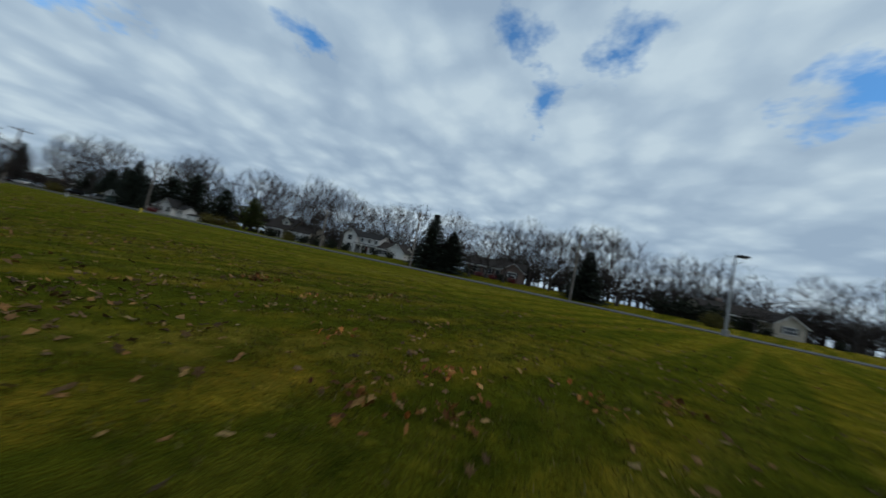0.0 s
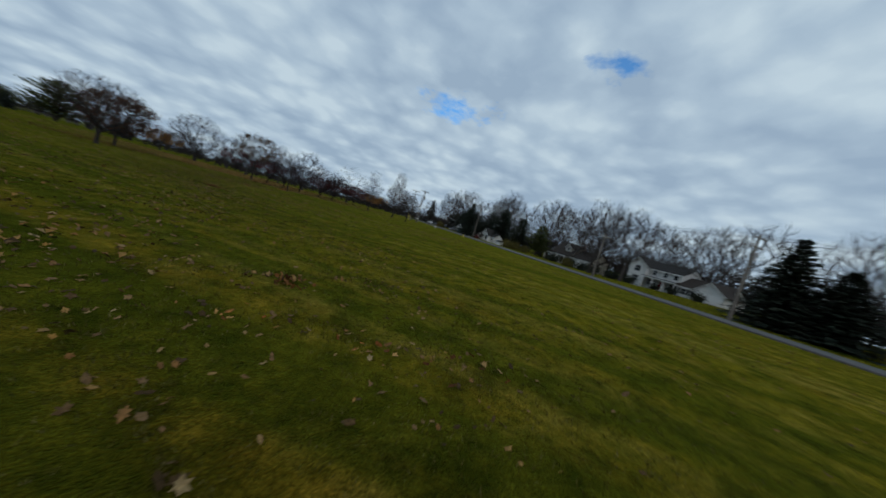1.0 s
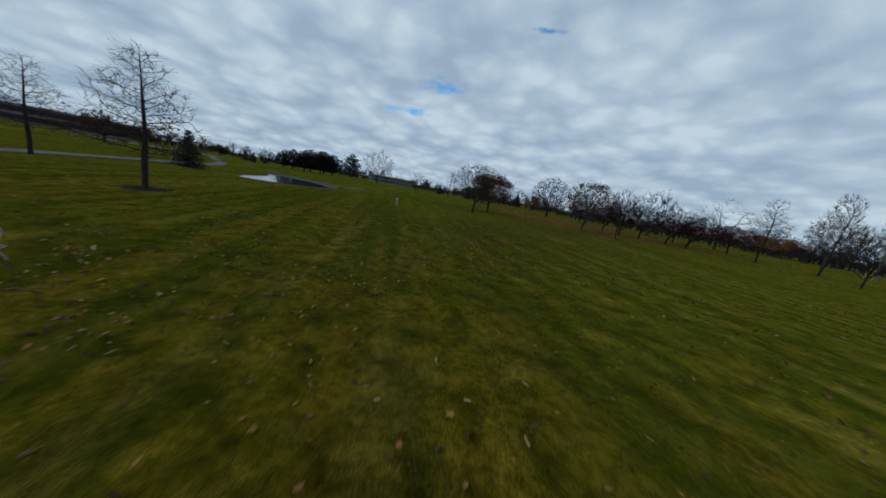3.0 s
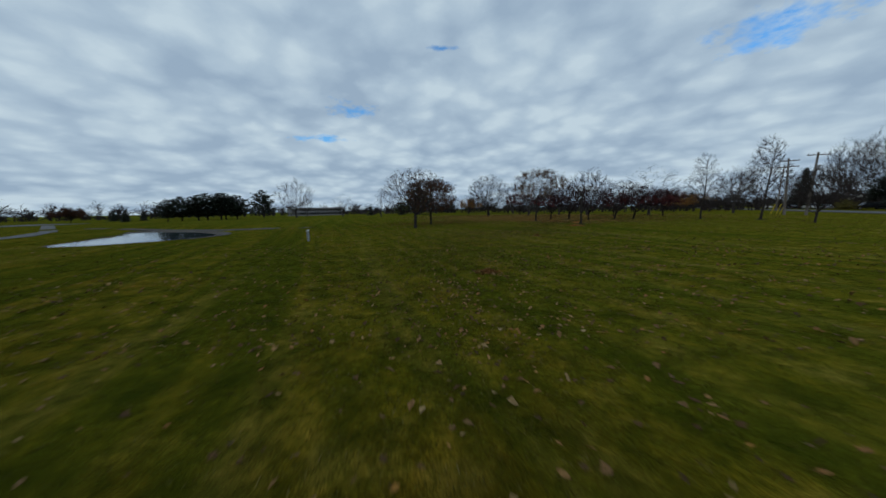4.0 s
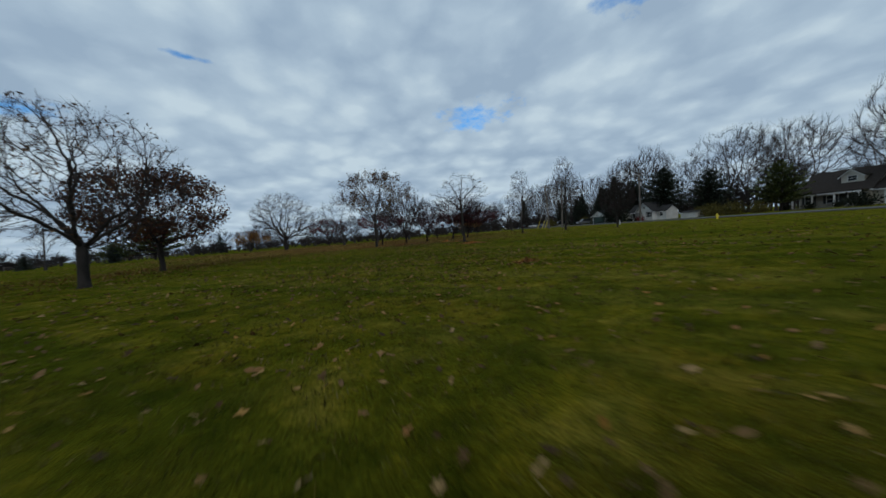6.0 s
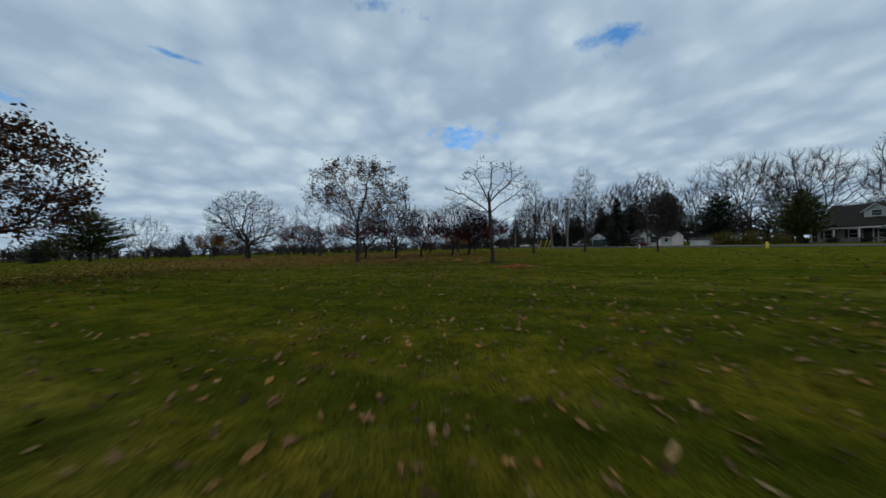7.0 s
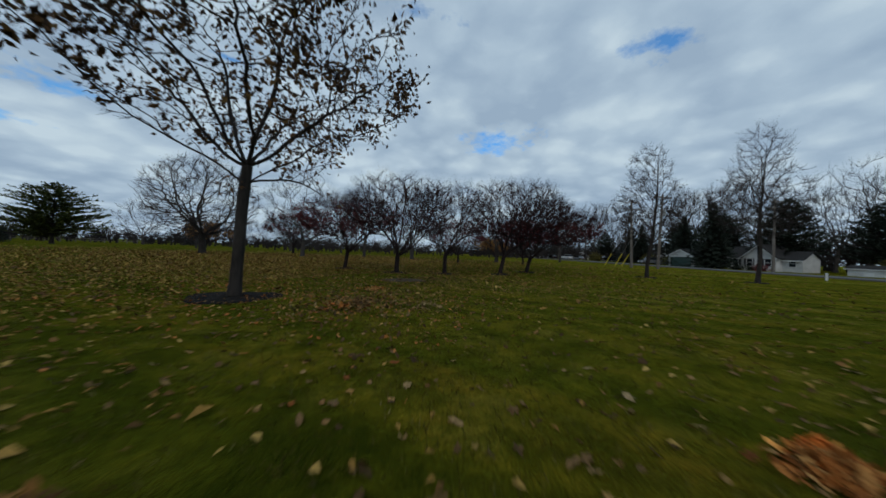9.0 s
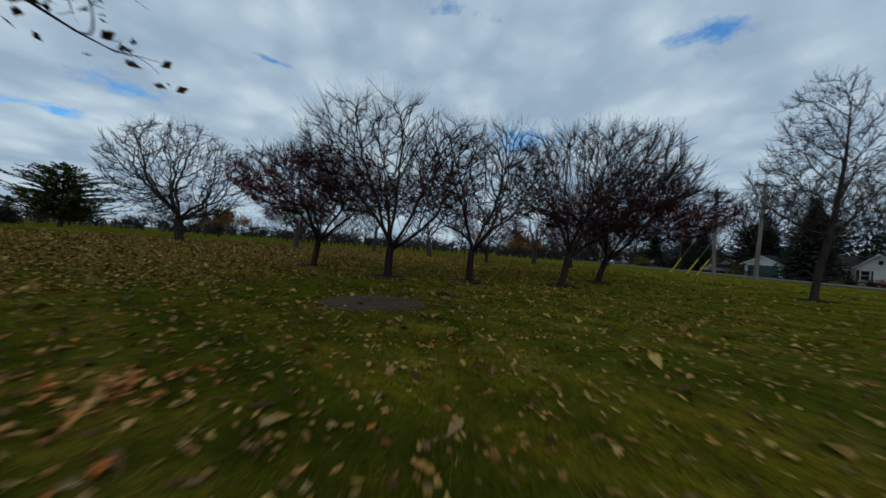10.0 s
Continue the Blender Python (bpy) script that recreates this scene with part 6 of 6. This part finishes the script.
car(64.0, 74.0, "black_paint", "black car parked in a drive", "van", 180)
car(60.0, 83.0, "grey_paint", "grey car parked by the road")
car(60.0, 91.0, "white_paint", "white van parked by the road", "van")
car(59.0, 100.0, "black_paint", "dark car parked by the road")
car(60.0, 109.0, "grey_paint", "grey car parked near distant houses")
car(61.0, 127.0, "white_paint", "white car parked near distant houses")
car(60.0, 52.0, "grey_paint", "grey vehicle parked in a drive", "van", 175)
car(67.0, -128.0, "grey_paint", "grey car parked beside a hedge", "saloon", 170)


# ---- fallen leaves and grass ----
FLIGHT = [(5.5, -66), (10, -66), (13.5, -65), (15.7, -62), (15.2, -58), (12, -53.5), (6.5, -48), (2.8, -42), (0.3, -36), (0.1, -27), (1, -17), (2, -8), (2.5, 1)]
LINE = np.array(FLIGHT, float)
SEG = np.concatenate([[0], np.cumsum(np.linalg.norm(np.diff(LINE, axis=0), axis=1))])


def along(s, off):
    """A place s metres along the middle of the lawn, off metres to its side."""
    x, y = np.interp(s, SEG, LINE[:, 0]), np.interp(s, SEG, LINE[:, 1])
    e = 0.8
    tx = np.interp(s + e, SEG, LINE[:, 0]) - np.interp(s - e, SEG, LINE[:, 0])
    ty = np.interp(s + e, SEG, LINE[:, 1]) - np.interp(s - e, SEG, LINE[:, 1])
    n = np.hypot(tx, ty) + 1e-9
    return x - ty / n * off, y + tx / n * off


def leaf_shape(rng, kind):
    """Outline of a curled leaf round the origin, about one unit long: rim points."""
    if kind == 0:
        prof = [1.0, 0.55, 0.9, 0.45, 0.8, 0.4, 0.55, 0.4, 0.8, 0.45, 0.9, 0.55]
    elif kind == 1:
        prof = [1.0, 0.62, 0.50, 0.42, 0.48, 0.7, 0.95, 0.7, 0.48, 0.42, 0.50, 0.62]
    else:
        prof = [0.95, 0.45, 0.75, 0.35, 0.70, 0.4, 0.75, 0.42, 0.68, 0.36, 0.7, 0.5]
    n = len(prof)
    a = np.arange(n) * 2 * np.pi / n
    r = np.array(prof) * 0.5 * rng.uniform(0.9, 1.1, n)
    x, y = r * np.cos(a), r * np.sin(a) * 0.85
    z = 0.45 * rng.uniform(0.3, 1.2) * y**2 * 2.0 + 0.3 * rng.uniform(-0.3, 1.0) * x**2 + 0.05 * np.sin(3 * a + rng.uniform(0, 6))
    pts = np.vstack([[0, 0, 0.02], np.stack([x, y, z], 1)])
    tri = np.array([[0, i + 1, (i + 1) % n + 1] for i in range(n)])
    return pts, tri


def leaf_field(name, places, sizes, material, label, seed):
    rng = np.random.default_rng(seed)
    shapes = [leaf_shape(rng, k % 3) for k in range(9)]
    V, F, base = [], [], 0
    for (x, y), s in zip(places, sizes):
        pts, tri = shapes[rng.integers(9)]
        a, tilt = rng.uniform(0, 6.28), rng.normal(0, 0.35, 2)
        R = np.array(Euler((tilt[0], tilt[1], a)).to_matrix())
        flip = np.array([1, 1, -1 if rng.random() < 0.35 else 1])
        p = (pts * flip * s) @ R.T
        lift = -p[:, 2].min() * rng.uniform(0.6, 1.0) + 0.012
        V.append(p + np.array([x, y, gz(x, y) + lift]))
        F.append(tri + base)
        base += len(pts)
    ob = new(name, mesh_np(name, np.concatenate(V), np.concatenate(F), M[material]))
    return tagged(ob, label, "fallen leaves", kind="stuff")


def litter(name, places, sizes, material, label, seed):
    """Small folded leaves, two faces each, for ground that lies farther off."""
    rng = np.random.default_rng(seed)
    places, s = np.asarray(places), np.asarray(sizes)[:, None] * 0.5
    n = len(places)
    a = rng.uniform(0, 6.28, n)
    u = np.stack([np.cos(a), np.sin(a), rng.normal(0, 0.3, n)], 1)
    v = np.stack([-np.sin(a), np.cos(a), rng.normal(0, 0.3, n)], 1)
    c = np.stack([places[:, 0], places[:, 1], swell(places[:, 0], places[:, 1])], 1)
    up = np.array([0, 0, 1.0])
    V = np.stack([c - u * s, c + v * s * 0.7 + up * s * 0.4, c + u * s, c - v * s * 0.7 + up * s * 0.4], 1)
    V[..., 2] += 0.012 + np.maximum(0, (c[:, None, 2] - V[..., 2]).max(1, keepdims=True))
    i = np.arange(n)[:, None] * 4
    F = np.concatenate([i + np.array([0, 2, 1]), i + np.array([0, 3, 2])])
    return tagged(new(name, mesh_np(name, V.reshape(-1, 3), F, M[material])), label, "fallen leaves", kind="stuff")


def scatter(rng, n, s0, s1, width, bias=0.0):
    s, off = rng.uniform(s0, s1, n), rng.normal(bias, width, n)
    x, y = along(s, off)
    return np.stack([x, y], 1)


def clumped(rng, places, share, spread):
    """Draws a share of the places together into loose drifts."""
    out = places.copy()
    heads = places[rng.integers(0, len(places), max(3, len(places) // 45))]
    pick = rng.random(len(places)) < share
    out[pick] = heads[rng.integers(0, len(heads), pick.sum())] + rng.normal(0, spread, (pick.sum(), 2))
    return out


rng_leaf = np.random.default_rng(77)
LONG = SEG[-1]
END = LONG - 26
sz = lambda n, lo=0.06, hi=0.14: rng_leaf.uniform(lo, hi, n)
p = clumped(rng_leaf, scatter(rng_leaf, 3200, 0, 34, 6.5, 1.5), 0.4, 0.6)
leaf_field("fallen_leaves", p, sz(len(p)), "leaf_mix", "curled brown and tan leaves strewn over the lawn", 1)
p = clumped(rng_leaf, scatter(rng_leaf, 6400, 30, END, 6.5), 0.35, 0.7)
leaf_field("fallen_leaves", p, sz(len(p), 0.05, 0.12), "leaf_mix", "curled brown and tan leaves strewn over the lawn", 2)
p = clumped(rng_leaf, scatter(rng_leaf, 4200, END - 6, LONG + 8, 5.0), 0.3, 0.8)
leaf_field("fallen_leaves", p, sz(len(p), 0.06, 0.13), "leaf_mix", "brown and tan leaves scattered under the trees", 3)
p = clumped(rng_leaf, np.stack([rng_leaf.normal(-7, 9, 46000), rng_leaf.normal(4, 8, 46000)], 1), 0.35, 1.2)
p = p[(np.hypot(p[:, 0] - 1.5, (p[:, 1] + 4.0) * 0.7) > 5.0)]
litter("fallen_leaves", p, sz(len(p), 0.05, 0.09), "leaf_gold", "golden yellow leaves strewn thickly under a maple", 4)
p = np.stack([rng_leaf.normal(-16, 3.6, 2600), rng_leaf.normal(-15, 5.0, 2600)], 1)
litter("fallen_leaves", p, sz(len(p), 0.07, 0.13), "leaf_red", "rusty leaves strewn under two trees", 5)
p = np.stack([rng_leaf.normal(-10, 16, 24000), rng_leaf.normal(20, 10, 24000)], 1)
litter("fallen_leaves", p, sz(len(p), 0.10, 0.2), "leaf_gold", "faded gold leaf litter in the distance", 6)


s_, o_ = rng_leaf.uniform(0, LONG + 4, 7000), rng_leaf.uniform(6.0, 30.0, 7000) * rng_leaf.choice([-1, 1], 7000)
p = np.stack(along(s_, o_), 1)
litter("fallen_leaves", p, sz(len(p), 0.08, 0.14), "leaf_mix", "leaves strewn thinly over the wider lawn", 9)
n = 2600
p = clumped(rng_leaf, np.stack([rng_leaf.normal(-0.2, 3.4, n), rng_leaf.normal(-3.6, 3.2, n)], 1), 0.3, 0.7)
leaf_field("fallen_leaves", p, sz(len(p), 0.05, 0.10), "leaf_gold", "brown and gold leaves thick on the grass by a maple", 7)
n = 2200
p = np.stack([rng_leaf.uniform(0.5, 13, n), rng_leaf.uniform(-5, 5, n)], 1)
leaf_field("fallen_leaves", p, sz(len(p), 0.05, 0.09), "leaf_gold", "small gold and tan leaves strewn before the row of trees", 12)
n = 900
p = clumped(rng_leaf, np.stack([rng_leaf.normal(-1.5, 2.4, n), rng_leaf.normal(-5.2, 2.6, n)], 1), 0.4, 0.6)
leaf_field("fallen_leaves", p, sz(len(p), 0.06, 0.12), "leaf_russet", "russet leaves thick on the grass by a maple", 8)


def leaf_pile(x, y, rx, ry, n, material, label, seed, lo=0.08, hi=0.15):
    """A low heap: leaves laid over one another."""
    rng = np.random.default_rng(seed)
    shapes = [leaf_shape(rng, k % 3) for k in range(6)]
    V, F, base = [], [], 0
    for _ in range(n):
        q, a0 = abs(rng.normal(0, 0.45)), rng.uniform(0, 6.28)
        px, py = x + rx * q * math.cos(a0), y + ry * q * math.sin(a0)
        pts, tri = shapes[rng.integers(6)]
        R = np.array(Euler((*rng.normal(0, 0.5, 2), rng.uniform(0, 6.28))).to_matrix())
        pp = (pts * rng.uniform(lo, hi)) @ R.T
        V.append(pp + np.array([px, py, gz(px, py) - pp[:, 2].min() + 0.10 * max(0, 1 - q) * rng.random() + 0.01]))
        F.append(tri + base)
        base += len(pts)
    tagged(new("leaf_pile", mesh_np("leaf_pile", np.concatenate(V), np.concatenate(F), M[material])), label, "leaf pile", kind="stuff")


leaf_pile(4.9, -42.1, 0.5, 0.38, 600, "leaf_red", "flat patch of reddish brown leaves in the grass", 21, 0.05, 0.10)
leaf_pile(3.85, -11.9, 0.36, 0.22, 230, "leaf_russet", "small heap of russet leaves in the grass", 22)
leaf_pile(4.55, -18.4, 0.95, 0.5, 900, "leaf_russet", "drift of russet leaves beside a young tree", 23, 0.05, 0.10)
leaf_pile(4.15, -15.3, 0.6, 0.4, 80, "leaf_russet", "russet leaves at the edge of a mulch ring", 24, 0.06, 0.11)
leaf_pile(3.35, -29.4, 0.5, 0.4, 90, "leaf_red", "loose drift of russet leaves on the lawn", 26)
leaf_pile(12.2, -59.6, 0.6, 0.5, 60, "leaf_red", "loose drift of pinkish brown leaves", 27)
leaf_pile(-0.05, -12.0, 0.35, 0.3, 70, "leaf_red", "small heap of pinkish tan leaves", 28)
leaf_pile(0.4, -4.1, 0.9, 0.8, 130, "leaf_russet", "loose drift of russet and tan leaves", 29, 0.06, 0.11)
leaf_pile(3.95, -11.78, 0.2, 0.14, 90, "leaf_orange", "few bright orange leaves on a heap of russet ones", 30)
leaf_pile(0.4, -6.8, 3.0, 3.4, 1100, "leaf_mix", "broad drift of tan and gold leaves", 31, 0.06, 0.11)


for i, (x, y, n) in enumerate(((9.2, -63.9, 30), (10.1, -64.4, 22), (9.3, -64.6, 26), (10.3, -62.9, 18), (11.4, -66.9, 26), (10.8, -65.9, 16), (14.2, -61.8, 9), (13.5, -61.7, 7), (14.9, -61.8, 8), (11.8, -61.2, 9))):
    leaf_pile(x, y, 0.62, 0.5, n, "leaf_russet" if i % 2 else "leaf_red", "loose scatter of russet and tan leaves on the grass", 60 + i, 0.07, 0.13)
leaf_pile(0.2, -7.3, 0.7, 0.7, 60, "leaf_russet", "loose drift of russet leaves under a maple", 75)
leaf_pile(1.8, -7.0, 0.5, 0.6, 40, "leaf_single_heap", "loose drift of pale tan leaves", 76)


def fallen_twig(x, y, length, turn, seed):
    rng = np.random.default_rng(seed)
    h = thing("fallen_branch", "thin fallen branch lying among russet leaves", "branch", at(x, y, turn), "fallen branches")
    pts, rad = shoots(rng, (-length / 2, 0, 0.045), (1, 0, 0), length, 0.014, 0.005, 9, 0.0, 0.10)
    pts[..., 2] = 0.03 + 0.03 * rng.random(pts.shape[:2])
    part_mesh("stem", mesh_np("stem", *tubes(pts, rad, 6), M["bark_pale"], True), h)
    p2, r2 = along_limbs(rng, (pts, rad), 7, 0.2, 0.5, 0.0, (0, 0, 0), length * 0.16, 0.003, 4, 0.0, 0.12)
    p2[..., 2] = 0.02 + 0.05 * rng.random(p2.shape[:2])
    for q, r in zip(p2, r2):
        part_mesh("side_twig", mesh_np("side_twig", *tubes(q, r, 4), M["bark_pale"], True), h)


fallen_twig(4.6, -18.1, 1.6, -50, 3)
fallen_twig(4.95, -18.75, 1.2, -40, 4)


def single_leaves(count, seed):
    """The leaves nearest to the middle of the lawn, one by one."""
    rng = np.random.default_rng(seed)
    meshes = []
    for k in range(8):
        pts, tri = leaf_shape(rng, k % 3)
        meshes.append(mesh_np("fallen_leaf", pts, tri, M["leaf_single"]))
    for i in range(count):
        s = rng.uniform(0, LONG + 4) if i % 3 else rng.uniform(END, LONG + 4)
        x, y = along(s, rng.normal(0, 2.2))
        k = rng.uniform(0.10, 0.19)
        ob = new("fallen_leaf", meshes[i % 8])
        ob.matrix_basis = Matrix.Translation((x, y, gz(x, y) + 0.02)) @ Euler((*rng.normal(0, 0.25, 2), rng.uniform(0, 6.28))).to_matrix().to_4x4() @ Matrix.Diagonal((k, k, k, 1))
        tagged(ob, "single curled autumn leaf lying on the grass", "leaf", "fallen leaves on the lawn")


single_leaves(280, 9)


def grass_tufts(n, seed):
    """Short blades along the middle of the lawn."""
    rng = np.random.default_rng(seed)
    s, off = rng.uniform(-3, LONG + 9, n), rng.normal(0, 2.6, n)
    x, y = along(s, off)
    per = 5
    X, Y = np.repeat(x, per) + rng.normal(0, 0.035, n * per), np.repeat(y, per) + rng.normal(0, 0.035, n * per)
    Z = swell(X, Y)
    a, h = rng.uniform(0, 6.28, n * per), rng.uniform(0.02, 0.06, n * per)
    lean = rng.normal(0, 0.5, (n * per, 2)) * h[:, None]
    w = rng.uniform(0.003, 0.007, n * per)
    V = np.stack([np.stack([X - w * np.cos(a), Y - w * np.sin(a), Z - 0.01], 1), np.stack([X + w * np.cos(a), Y + w * np.sin(a), Z - 0.01], 1), np.stack([X + lean[:, 0], Y + lean[:, 1], Z + h], 1)], 1).reshape(-1, 3)
    F = np.arange(n * per * 3).reshape(-1, 3)
    tagged(new("grass", mesh_np("grass", V, F, M["blades"])), "short uneven grass blades of the lawn", "grass", kind="stuff")


grass_tufts(34000, 3)
